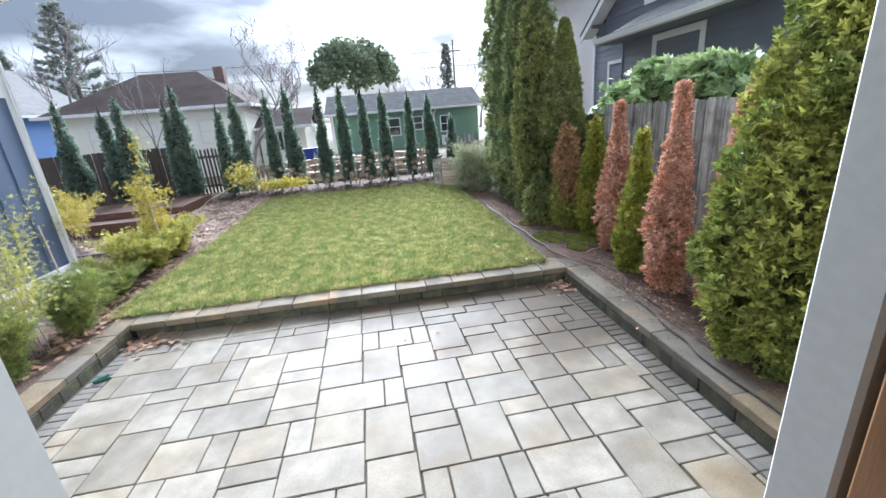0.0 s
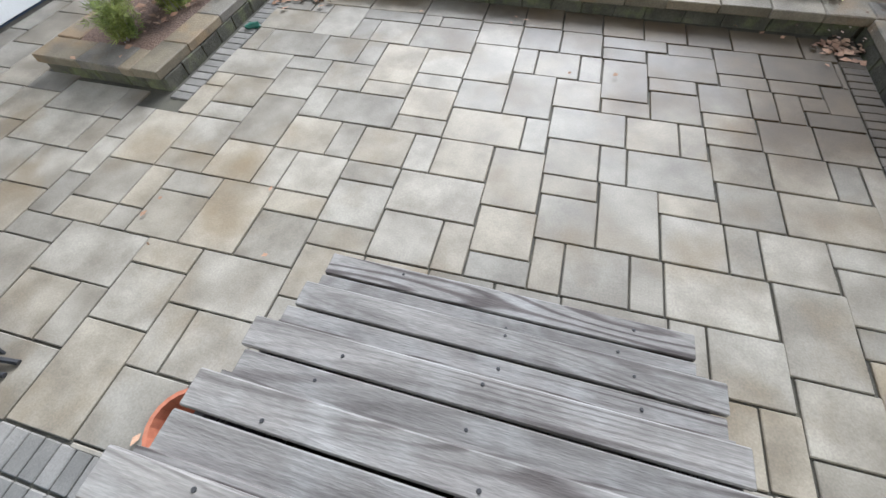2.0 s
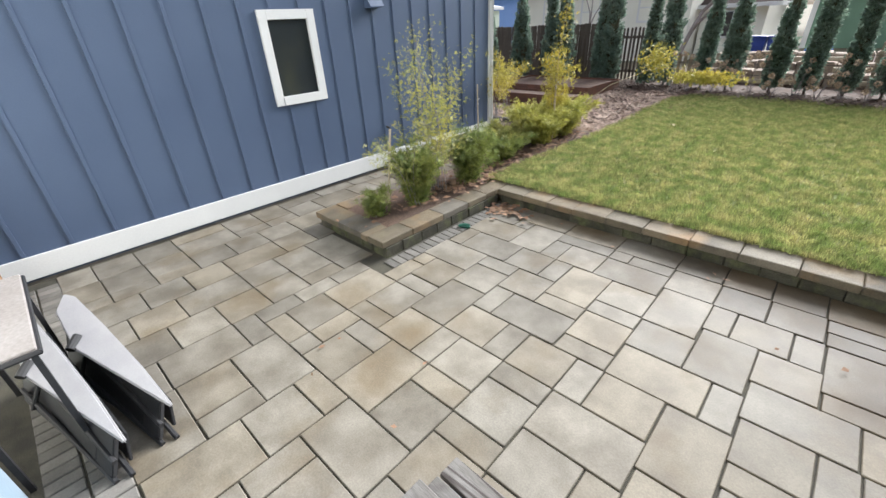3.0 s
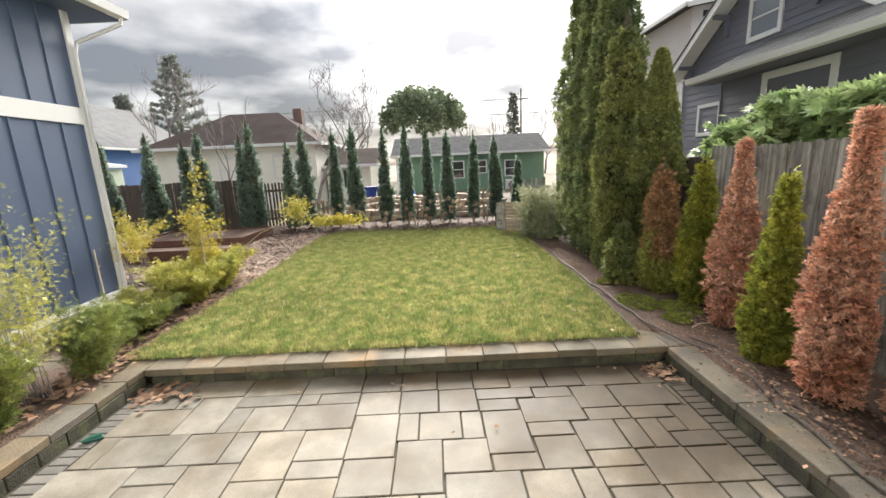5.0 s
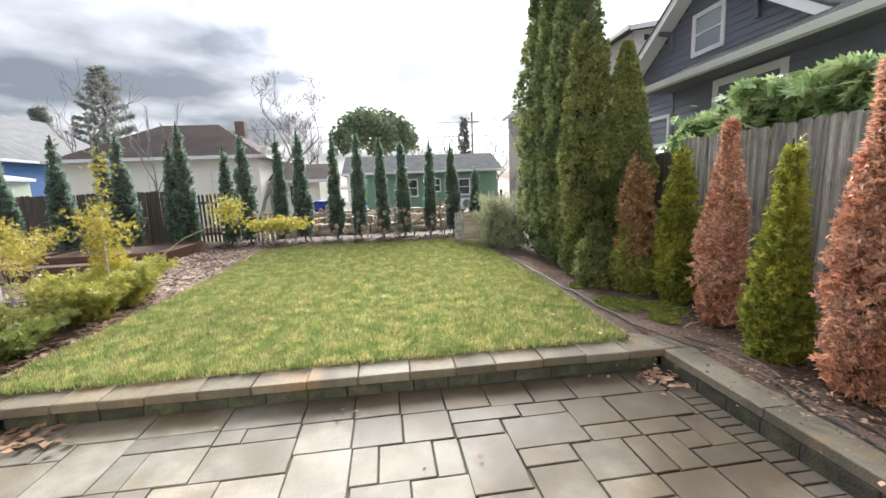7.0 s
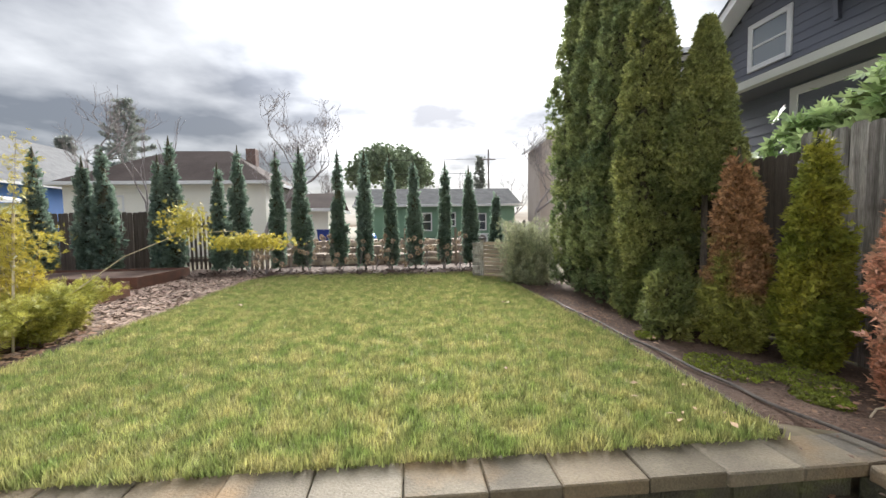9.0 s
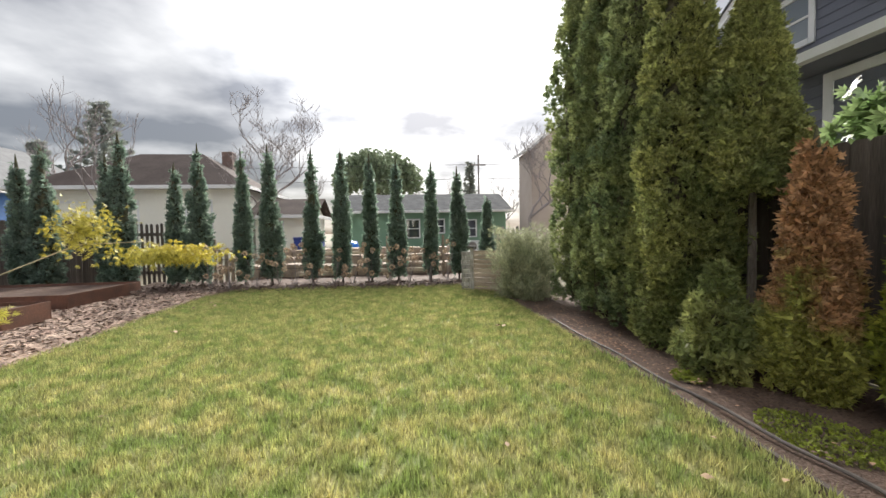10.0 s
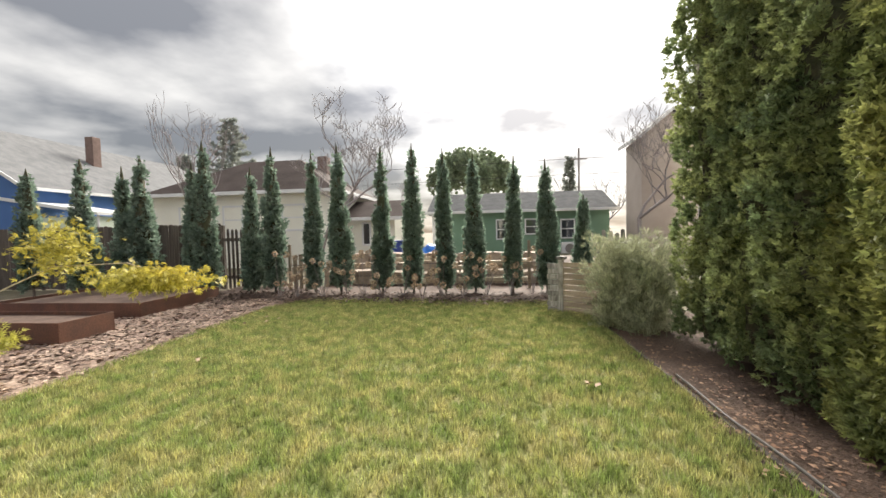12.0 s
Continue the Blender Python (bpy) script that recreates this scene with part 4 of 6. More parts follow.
M_PALEGREEN = material("pale_green_siding", (0.50, 0.58, 0.48), 0.7, (0.56, 0.63, 0.54), 0.7, 40, 0.06, 0.2)
M_BLUEPAINT = material("bright_blue_siding", (0.05, 0.13, 0.34), 0.6, (0.06, 0.15, 0.38), 1, 40, 0.06, 0.2)
build_far_houses()


# ---- fences ----
def board_fence(name, label, x0, y0, x1, y1, height, z, mat, board=0.14, gap=0.006, group="", dog=True, seed=1, uneven=0.015):
    """A close-boarded fence with rails and posts, each board an object on shared mesh data."""
    length = math.hypot(x1 - x0, y1 - y0)
    t = thing(name, label, "fence", (x0, y0, z), math.degrees(math.atan2(y1 - y0, x1 - x0)))
    rng = random.Random(seed)
    k = int(length / (board + gap))
    outline = [(0, 0), (board, 0), (board, height - 0.035), (board - 0.03, height), (0.03, height), (0, height - 0.035)] if dog else [(0, 0), (board, 0), (board, height), (0, height)]
    first = part("board", bm_prism(outline, "y", -0.01, 0.01), mat, t)
    me = first.data
    for i in range(k):
        ob = first if i == 0 else new("board", me)
        ob.parent = t
        ob.matrix_basis = pose(i * (board + gap), rng.uniform(-0.004, 0.004), rng.uniform(-uneven, uneven), 0, rng.uniform(-0.5, 0.5), 0)
    for h in (0.3, height - 0.35):
        part("rail", bm_box(0, -0.06, h, length, -0.012, h + 0.09), mat, t)
    for i in range(int(length / 2.4) + 1):
        part("post", bm_box(i * 2.4, -0.16, -0.05, i * 2.4 + 0.09, -0.065, height - 0.05), mat, t)
    return t


board_fence("wooden_fence", "weathered grey close-boarded cedar fence, moss-stained", 4.64, -3.5, 4.64, 3.2, 2.21, 0.2, M_FENCE, 0.145, 0.006, seed=2)
board_fence("wooden_fence", "dark close-boarded fence behind the arborvitae", 4.68, 3.2, 4.70, 9.2, 2.05, 0.2, M_DARKFENCE, 0.145, 0.006, seed=3)
board_fence("wooden_fence", "dark stained board fence along the back of the yard", -6.5, 12.6, -16.0, 12.7, 1.88, 0.2, M_DARKFENCE, 0.145, 0.008, seed=5)
board_fence("picket_fence", "dark spaced picket fence with light between the slats", -4.7, 12.6, -6.5, 12.6, 1.72, 0.2, M_DARKFENCE, 0.07, 0.06, seed=6)
board_fence("wooden_fence", "grey board fence with uneven tops beyond the gate", 3.4, 12.8, 4.7, 12.6, 1.4, 0.2, M_FENCE, 0.10, 0.05, seed=7, uneven=0.10)


M_GATE = material("tan_gate_wood", (0.30, 0.235, 0.175), 0.85, (0.40, 0.33, 0.26), 2.0, 22, 0.3, 0.5, 0.006, objects=0.2, stretch=(0.6, 8, 8))


def build_gate():
    g = thing("slatted_gate", "low weathered gate of horizontal boards with pale post", "gate", (2.33, 9.3, 0.18), -30)
    rng = random.Random(8)
    for k in range(9):
        part("slat", bm_box(0.12, -0.012, 0.04 + k * 0.1, 0.90, 0.012, 0.128 + k * 0.1, 0.004), M_GATE, g)
        part("slat", bm_box(-0.16 - rng.uniform(0, 0.02), 0.0, 0.03 + k * 0.098, 0.05, 0.05, 0.118 + k * 0.098, 0.006), M_FENCE, g)
    part("post", bm_box(0.05, -0.04, 0.0, 0.13, 0.05, 0.98, 0.006), M_FENCE, g)
    part("post", bm_box(0.95, -0.04, 0.0, 1.03, 0.05, 0.95, 0.006), M_FENCE, g)
    part("post_cap", bm_box(0.01, -0.08, 0.98, 0.17, 0.09, 1.03, 0.01), M_DECK, g)


build_gate()


# ---- evergreen rows ----
def build_evergreens():
    row = "cypress row"
    for i, (x, top, r) in enumerate(((3.2, 2.5, 0.17), (2.43, 3.35, 0.22), (1.65, 3.5, 0.19), (0.79, 3.55, 0.23), (0.09, 3.72, 0.2), (-0.67, 3.85, 0.22), (-1.44, 3.85, 0.22), (-2.47, 3.95, 0.25),
                                     (-3.11, 3.82, 0.2), (-4.18, 3.95, 0.27), (-4.74, 3.45, 0.24), (-5.98, 4.2, 0.32), (-6.32, 3.7, 0.26), (-7.72, 3.9, 0.34), (-8.22, 3.65, 0.26), (-9.55, 3.9, 0.33), (-11.1, 3.7, 0.33))):
        upright_tree("italian_cypress", "slim dark green columnar cypress in the back bed", "cypress", (x, 11.3 - 0.02 * (i % 3), 0.24), top - 0.2, r, M_CYPRESS, 3400, 0.115, 40 + i, "spire", row, 0.03, (random.Random(i).uniform(-0.05, 0.05), 0), 0.06)
    small = "young arborvitae along the fence"
    for name, label, x, y, h, r, m, seed in (
            ("arborvitae", "half-dead young arborvitae, brown above and green below", 3.92, 3.12, 2.15, 0.33, M_THUJA_BROWN, 11),
            ("arborvitae", "yellow-green young conical arborvitae", 4.12, 2.5, 2.2, 0.28, M_THUJA, 12),
            ("arborvitae", "dead rust-red young arborvitae", 4.02, 1.65, 2.2, 0.20, M_THUJA_RED, 13),
            ("arborvitae", "bright yellow-green young conical arborvitae", 3.76, 0.70, 2.02, 0.21, M_THUJA, 14),
            ("arborvitae", "dead rust-red bushy arborvitae with thin top", 3.74, 0.02, 2.35, 0.185, M_THUJA_RED, 15),
            ("arborvitae", "dead rust-red arborvitae beside the large green one", 3.98, -0.55, 2.2, 0.18, M_THUJA_RED, 16)):
        upright_tree(name, label, "arborvitae", (x, y, 0.2), h, r, m, 8500 if m is M_THUJA_RED else 8000, 0.085 if m is M_THUJA_RED else 0.09, seed, "flame" if m is M_THUJA_RED else "cone", small, 0.035, (0, 0), 0.03, core=0.38 if m is M_THUJA_RED else 0.5, core_mat=M_DEADCORE_SHADE if m is M_THUJA_RED else None, ragged=(0.5, 1.35) if m is M_THUJA_RED else (0.6, 1.22))
    upright_tree("arborvitae", "large lush yellow-green arborvitae overhanging the path", "arborvitae", (3.88, -1.62, 0.2), 4.5, 0.92, M_THUJA_BIG, 26000, 0.10, 17, "cone", "", 0.08, (0, 0), 0.02, lumps=0.09)
    for i, (x, y, h, r) in enumerate(((3.86, 4.5, 4.75, 0.55), (3.97, 5.3, 6.2, 0.55), (4.02, 6.15, 6.9, 0.55), (4.02, 7.0, 7.2, 0.55), (4.22, 3.98, 3.75, 0.42))):
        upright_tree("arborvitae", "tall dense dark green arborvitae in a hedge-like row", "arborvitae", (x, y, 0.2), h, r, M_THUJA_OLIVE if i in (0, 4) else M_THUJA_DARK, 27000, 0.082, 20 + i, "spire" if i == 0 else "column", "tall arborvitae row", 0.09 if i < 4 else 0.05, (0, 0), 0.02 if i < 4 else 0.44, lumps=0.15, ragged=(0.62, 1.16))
    upright_tree("arborvitae", "low bushy arborvitae at the foot of the tall row", "arborvitae", (3.56, 3.62, 0.2), 0.95, 0.32, M_THUJA_OLIVE, 2400, 0.11, 30, "round", "", 0.03)


build_evergreens()


# ---- plants of the beds ----
def stems_plant(name, label, category, at, stems, height, spread, mat, leaf, per_stem, seed, droop=0.3, stem_r=0.006, low=0.15, width=0.10, group="", stem_mat=None, up=0.1, base=0.12):
    """A plant of thin leaning stems set with small narrow leaves: canes and foliage."""
    rng = np.random.default_rng(seed)
    t = thing(name, label, category, at, 0, group)
    bm = bmesh.new()
    places, outs = [], []
    for s in range(stems):
        a, k = rng.random() * 6.283, spread * (0.25 + 0.75 * rng.random())
        h = height * (0.55 + 0.45 * rng.random())
        bx, by = rng.normal(0, base * spread, 2)
        pts = [Vector((bx + math.cos(a) * k * u ** 1.6 * (1 + droop * u) + rng.normal(0, 0.012), by + math.sin(a) * k * u ** 1.6 * (1 + droop * u) + rng.normal(0, 0.012), h * (u - droop * 0.35 * u ** 3))) for u in (0, 0.2, 0.4, 0.6, 0.8, 1.0)]
        bm_tube(pts, [stem_r * (1 - 0.75 * i / 5) for i in range(6)], 5, bm)
        if stems <= 12:
            part("cane", bm, stem_mat or M_TWIG, t)
            bm = bmesh.new()
        for q in range(per_stem):
            u = low + (1 - low) * rng.random()
            i = min(4, int(u * 5))
            p = pts[i].lerp(pts[i + 1], u * 5 - i)
            off = rng.normal(0, 0.055 * height ** 0.5, 3)
            places.append((p.x + off[0], p.y + off[1], max(0.02, p.z + off[2] * 0.7)))
            outs.append((math.cos(a) + rng.normal(0, 0.7), math.sin(a) + rng.normal(0, 0.7), 0))
    if stems > 12:
        tagged(part("cane_thicket", bm, stem_mat or M_TWIG, t), kind="stuff")
    v, f = sprays(np.array(places), np.array(outs), leaf * (0.6 + 0.8 * rng.random(len(places))), rng, width=width, up=up, jitter=0.5)
    ob = new("foliage", mesh_np("foliage", v, f, [mat]))
    ob.parent = t
    return t


def build_bed_plants():
    g = "bamboo along the lawn"
    stems_plant("feathery_bamboo", "wispy green-yellow bamboo leaning out over the stone planter", "bamboo", (-3.62, 0.05, 0.2), 9, 1.5, 0.75, M_GREENLEAF, 0.055, 120, 101, 0.35, 0.006, 0.3, 0.042)
    stems_plant("feathery_bamboo", "tall sparse yellowing bamboo in the stone planter", "bamboo", (-3.66, 0.62, 0.2), 12, 2.35, 0.5, M_LIMELEAF, 0.055, 170, 111, 0.2, 0.006, 0.3, 0.042)
    stems_plant("feathery_bamboo", "dense green bamboo clump in the stone planter", "bamboo", (-3.58, 0.12, 0.2), 26, 0.9, 0.26, M_GREENDARK, 0.085, 150, 102, 0.25, 0.005, 0.05, 0.045, up=0.6)
    stems_plant("feathery_bamboo", "low green bamboo clump at the planter corner", "bamboo", (-3.55, 1.15, 0.2), 26, 0.85, 0.36, M_GREENDARK, 0.085, 150, 103, 0.25, 0.005, 0.05, 0.045, up=0.6)
    stems_plant("feathery_bamboo", "short green bamboo shoots at the planter end", "bamboo", (-3.62, -0.55, 0.2), 10, 0.45, 0.25, M_GREENDARK, 0.085, 60, 110, 0.2, 0.005, 0.1, 0.045, up=0.6)
    for i, (x, y, h, r, m) in enumerate(((-3.85, 2.35, 0.45, 0.48, M_GREENDARK), (-4.2, 2.95, 0.55, 0.5, M_GREENLEAF), (-3.88, 3.6, 0.72, 0.48, M_LIMELEAF), (-3.82, 4.35, 0.85, 0.48, M_LIMELEAF), (-4.5, 4.1, 0.75, 0.5, M_LIMELEAF), (-3.95, 4.95, 0.8, 0.45, M_LIMELEAF))):
        stems_plant("bamboo_clump", "low feathery yellow-green bamboo clump edging the lawn", "bamboo", (x, y, 0.2), 34, h, r, m, 0.075, 170, 104 + i, 0.4, 0.004, 0.08, 0.05, g, up=0.4)
    stems_plant("golden_bamboo", "tall golden bamboo tied to a leaning stake", "bamboo", (-3.98, 4.3, 0.2), 6, 2.5, 0.28, M_YELLOWLEAF, 0.07, 260, 120, 0.1, 0.009, 0.35, 0.05)
    stems_plant("golden_bamboo", "golden bamboo with drooping tips", "bamboo", (-5.7, 4.7, 0.2), 7, 1.95, 0.7, M_YELLOWLEAF, 0.07, 200, 121, 0.6, 0.008, 0.4, 0.05)
    stems_plant("golden_bamboo", "golden bamboo behind the house corner", "bamboo", (-6.6, 6.3, 0.2), 7, 2.0, 0.8, M_YELLOWLEAF, 0.07, 190, 122, 0.6, 0.008, 0.4, 0.05)
    for i, (p, q) in enumerate((((-3.75, 3.95, 0.2), (-3.98, 4.35, 1.75)), ((-5.35, 3.6, 0.2), (-5.62, 3.9, 1.15)), ((-3.9, -0.15, 0.2), (-3.74, -0.1, 1.2)))):
        st = thing("garden_stake", "thin pale wooden plant stake leaning in the bed", "stake", p, 0, "plant stakes")
        part("rod", bm_tube([(0, 0, -0.1), tuple(b - a for a, b in zip(p, q))], 0.013, 6), M_PALEWOOD, st)
        part("tie", bm_tube([Vector(b - a for a, b in zip(p, q)) * 0.62 + Vector((0.02, 0, -0.02)), Vector(b - a for a, b in zip(p, q)) * 0.62 + Vector((-0.03, 0.02, 0.05)), Vector(b - a for a, b in zip(p, q)) * 0.62 + Vector((0.06, -0.02, 0.10))], 0.008, 5), M_WHITE, st)
    # a long cane bowed out over the lawn
    t = thing("bowed_bamboo", "golden bamboo cane bowed out over the lawn", "bamboo", (-4.1, 4.5, 0.2))
    cane = [Vector(p) for p in ((0, 0, -0.05), (0.5, 0.05, 0.55), (1.1, 0.12, 1.0), (1.75, 0.2, 1.28), (2.35, 0.28, 1.30), (2.85, 0.32, 1.12))]
    part("cane", bm_tube(cane, [0.008, 0.008, 0.007, 0.006, 0.004, 0.002], 6), M_PALEWOOD, t)
    rng = np.random.default_rng(130)
    for name, c, k, sz, up in (("leaf_plume", (1.8, 0.21, 1.42), 560, (0.22, 0.15, 0.19), 0.1), ("leaf_plume", (2.52, 0.30, 1.17), 1300, (0.36, 0.14, 0.075), -0.9)):
        pl = np.array(c) + rng.normal(0, 1, (k, 3)) * np.array(sz) * 0.6
        v, f = sprays(pl, rng.normal(0, 0.6, (k, 3)) * np.array((1, 1, 0.2)), 0.058 * (0.7 + 0.6 * rng.random(k)), rng, width=0.07, up=up, jitter=0.3)
        ob = new(name, mesh_np(name, v, f, [M_YELLOWLEAF]))
        ob.parent = t
    # lavender-like bush by the gate
    t = stems_plant("lavender_bush", "grey-green upright lavender bush beside the gate", "bush", (3.28, 8.15, 0.2), 170, 1.45, 0.42, M_LAV, 0.12, 34, 140, 0.1, 0.004, 0.0, 0.045, "", M_LAV, 1.6, 0.55)
    # dried hydrangeas between the cypresses
    rng2 = random.Random(7)
    for i in range(13):
        x = -3.7 + i * 0.48 + rng2.uniform(-0.1, 0.1)
        y = 10.75 + rng2.uniform(-0.15, 0.3)
        h = thing("dried_hydrangea", "leafless hydrangea with tan dried flower heads", "hydrangea", (x, y, 0.24), rng2.uniform(0, 360), "hydrangeas under the cypresses")
        tops = []
        for s in range(7):
            top = Vector((rng2.uniform(-0.3, 0.3), rng2.uniform(-0.25, 0.25), rng2.uniform(0.25, 1.05)))
            bm = bm_tube([(0, 0, -0.03), (top.x * 0.5, top.y * 0.5, top.z * 0.55), top], [0.006, 0.005, 0.003], 5)
            part("stem", bm, M_TWIG, h)
            tops.append(top)
        g2 = np.random.default_rng(200 + i)
        for top in tops:
            k = 34
            d = g2.normal(0, 1, (k, 3)); d /= np.linalg.norm(d, axis=1)[:, None]
            v, f = sprays(np.array(top) + d * 0.035, d, 0.05, g2, FAN[1:4], 0.32, 0.1, 0.3)
            ob = new("flower_head", mesh_np("flower_head", v, f, [M_DRYFLOWER]))
            ob.parent = h
    # broad-leaved shrub over the fence
    t = thing("fatsia_shrub", "large glossy broad-leaved evergreen shrub rising above the fence", "shrub", (5.5, 2.3, 0.2))
    bm = bmesh.new()
    rng = np.random.default_rng(150)
    for s in range(9):
        y = -1.5 + 3.0 * s / 8
        bm_tube([(0, y * 0.4, -0.05), (0.05, y * 0.8, 1.2), (rng.normal(0, 0.15), y, 2.4)], [0.03, 0.025, 0.012], 6, bm)
    part("stems", bm, M_TRUNK, t)
    k = 2100
    yy = rng.uniform(-1.5, 1.75, k)
    top = 1.98 + 0.80 * np.sqrt(np.clip(1 - (yy / 1.85) ** 2, 0, 1)) + 0.1 * np.sin(yy * 5)
    pl = np.stack((rng.normal(0, 0.27, k), yy, np.clip(top - np.abs(rng.normal(0, 0.3, k)), 1.4, 3.2)), axis=1)
    palm = [(-1.5, 0.7), (-1.0, 0.85), (-0.5, 0.95), (0, 1.0), (0.5, 0.95), (1.0, 0.85), (1.5, 0.7)]
    v, f = sprays(pl, np.stack((-0.7 * np.ones(k), rng.normal(0, 0.5, k), np.zeros(k)), axis=1), 0.16 * (0.6 + 0.8 * rng.random(k)), rng, palm, 0.15, -0.1, 0.3, 0.08)
    ob = new("leaves", mesh_np("leaves", v, f, [M_SHRUB]))
    ob.parent = t


M_GREENDARK = leafy("green_bamboo_leaf", (0.15, 0.20, 0.055), (0.27, 0.30, 0.08), 2.0)
M_LIMELEAF = leafy("lime_bamboo_leaf", (0.48, 0.45, 0.10), (0.33, 0.35, 0.09), 2.0)
M_PALEWOOD = material("pale_wood", (0.45, 0.38, 0.28), 0.8, (0.52, 0.45, 0.35), 4, 40, 0.15, 0.2)
build_bed_plants()


# ---- raised beds and far garden ----
def steel_bed(x0, y0, x1, y1, h, label):
    t = thing("raised_bed", label, "raised bed", (0, 0, 0), 0, "raised beds")
    w = 0.012
    for b in ((x0, y0, x1, y0 + w), (x0, y1 - w, x1, y1), (x0, y0 + w, x0 + w, y1 - w), (x1 - w, y0 + w, x1, y1 - w)):
        part("side_panel", bm_box(b[0], b[1], 0.17, b[2], b[3], 0.2 + h, 0.003), M_CORTEN, t)
    part("bed_soil", bm_box(x0 + w, y0 + w, 0.17, x1 - w, y1 - w, 0.2 + h - 0.06), M_BARK, t, "dark soil fill")
    return t


steel_bed(-8.7, 6.75, -4.85, 7.6, 0.34, "low rusted steel raised bed with dark soil")
steel_bed(-8.7, 8.6, -5.35, 10.8, 0.30, "low rusted steel raised bed beside the fence")


def build_far_garden():
    rng = random.Random(21)
    n2 = np.random.default_rng(22)
    # stacked rubble terraces beyond the bed
    for row, (y, z, k) in enumerate(((12.9, 0.42, 16), (13.7, 0.64, 14), (14.5, 0.84, 14))):
        t = thing("rubble_wall", "low terrace of pale broken stones and timber", "stone wall", (0, 0, 0), 0, "rubble terraces")
        x = -3.6
        while x < 2.6:
            w, h = rng.uniform(0.25, 0.6), rng.uniform(0.14, 0.24)
            bm = bm_box(x, y, z - 0.25, x + w - 0.03, y + 0.6, z + h, 0.03)
            for vtx in bm.verts:
                vtx.co += Vector((rng.uniform(-0.03, 0.03), rng.uniform(-0.04, 0.04), rng.uniform(-0.025, 0.025)))
            part("stone", bm, M_ROCK, t)
            x += w
    for i, (x, y, z, l, a) in enumerate(((-1.4, 12.75, 0.38, 1.6, 3), (1.2, 12.7, 0.42, 1.9, -2), (0.4, 12.95, 0.72, 1.5, 4), (-0.8, 13.75, 0.92, 1.8, 1), (1.6, 13.6, 0.8, 1.2, 6))):
        t = thing("timber_beam", "weathered loose timber on the stone terrace", "timber", (x, y, z), a, "loose timbers")
        part("beam", bm_box(-l / 2, -0.06, -0.06, l / 2, 0.06, 0.05, 0.01), M_PALEWOOD, t)
    t = thing("tarp_heap", "crumpled bright blue plastic tarp over a heap", "tarp", (-1.0, 16.2, 0.72))
    bm = bmesh.new()
    bmesh.ops.create_icosphere(bm, subdivisions=3, radius=0.5)
    for vtx in bm.verts:
        d = noise.noise(vtx.co * 3.1) * 0.22
        vtx.co *= 1 + d
        vtx.co.z = max(-0.1, vtx.co.z * 1.1)
        vtx.co.x *= 0.85
    part("sheet", bm, M_BLUEPLASTIC, t)
    for x in (-2.75, -2.2):
        b = thing("recycling_bin", "dark blue wheeled bin with yellow base stripe", "bin", (x, 16.0, 0.75), 0, "bins")
        part("body", bm_prism([(-0.2, 0), (0.2, 0), (0.25, 0.62), (-0.25, 0.62)], "y", -0.22, 0.22), M_BINBLUE, b)
        part("lid", bm_box(-0.27, -0.25, 0.62, 0.27, 0.25, 0.69, 0.02), M_BINBLUE, b)
        part("stripe", bm_box(-0.21, -0.235, 0.05, 0.21, -0.222, 0.2), M_YELLOW, b)
    tr = thing("terrace_ground", "bare brown slope behind the yard", "soil", kind="structure")
    part("slope", bm_prism([(12.5, 0.19), (13.6, 0.40), (15.5, 0.70), (17.5, 0.72), (19.5, 0.19)], "x", -3.4, 6.5), M_BARK, tr)
    # low wire guard with posts before the bed
    w = thing("wire_fence", "low wooden posts with wire before the stone terrace", "fence", (0, 0, 0))
    for x in (-4.2, -1.55, 0.45, 2.05):
        part("post", bm_box(x, 12.0, 0.2, x + 0.07, 12.07, 1.45, 0.008), M_GATE, w)
    for z in (0.6, 0.9, 1.15):
        part("wire", bm_tube([(-4.17, 12.03, z), (2.1, 12.03, z)], 0.005, 4), M_BLACK, w)
    for i in range(4):
        part("slat", bm_box(-4.1 + i * 0.16, 12.08, 0.22, -4.0 + i * 0.16, 12.1, 1.15 + 0.04 * (i % 2)), M_GATE, w)


M_BINBLUE = material("dark_blue_plastic", (0.02, 0.05, 0.28), 0.5, None, 3, 30, 0.1, 0.1)
build_far_garden()


# ---- far trees ----
def bare_tree(name, label, at, height, spread, seed, trunk=0.12, depth=5, up=0.55):
    """A leafless tree: forking, tapering limbs."""
    rng = random.Random(seed)
    t = thing(name, label, "tree", at)
    bm_trunk, bm_twigs = bmesh.new(), bmesh.new()
    def grow(p, d, length, r, level):
        pts, q = [p], p
        for i in range(3):
            d = (d + Vector((rng.uniform(-0.35, 0.35), rng.uniform(-0.35, 0.35), rng.uniform(-0.12, 0.25)))).normalized()
            q = q + d * length / 3
            pts.append(q)
        bm_tube(pts, [max(0.0055, r * q) for q in (1.0, 0.85, 0.7, 0.55)], 6 if level < 2 else 4, bm_trunk if level < 2 else bm_twigs)
        if level >= depth:
            return
        for k in range(rng.choice((2, 3, 3))):
            side = Vector((rng.uniform(-1, 1) * spread, rng.uniform(-1, 1) * spread, up + rng.uniform(-0.2, 0.5))).normalized()
            grow(pts[rng.choice((2, 3, 3))], (d * 0.5 + side).normalized(), length * rng.uniform(0.6, 0.82), r * 0.55, level + 1)
    grow(Vector((0, 0, -0.1)), Vector((0.05, 0, 1)), height * 0.32, trunk, 0)
    part("trunk", bm_trunk, M_TWIG, t)
    tagged(part("twig_mass", bm_twigs, M_TWIG, t), kind="stuff")
    return t


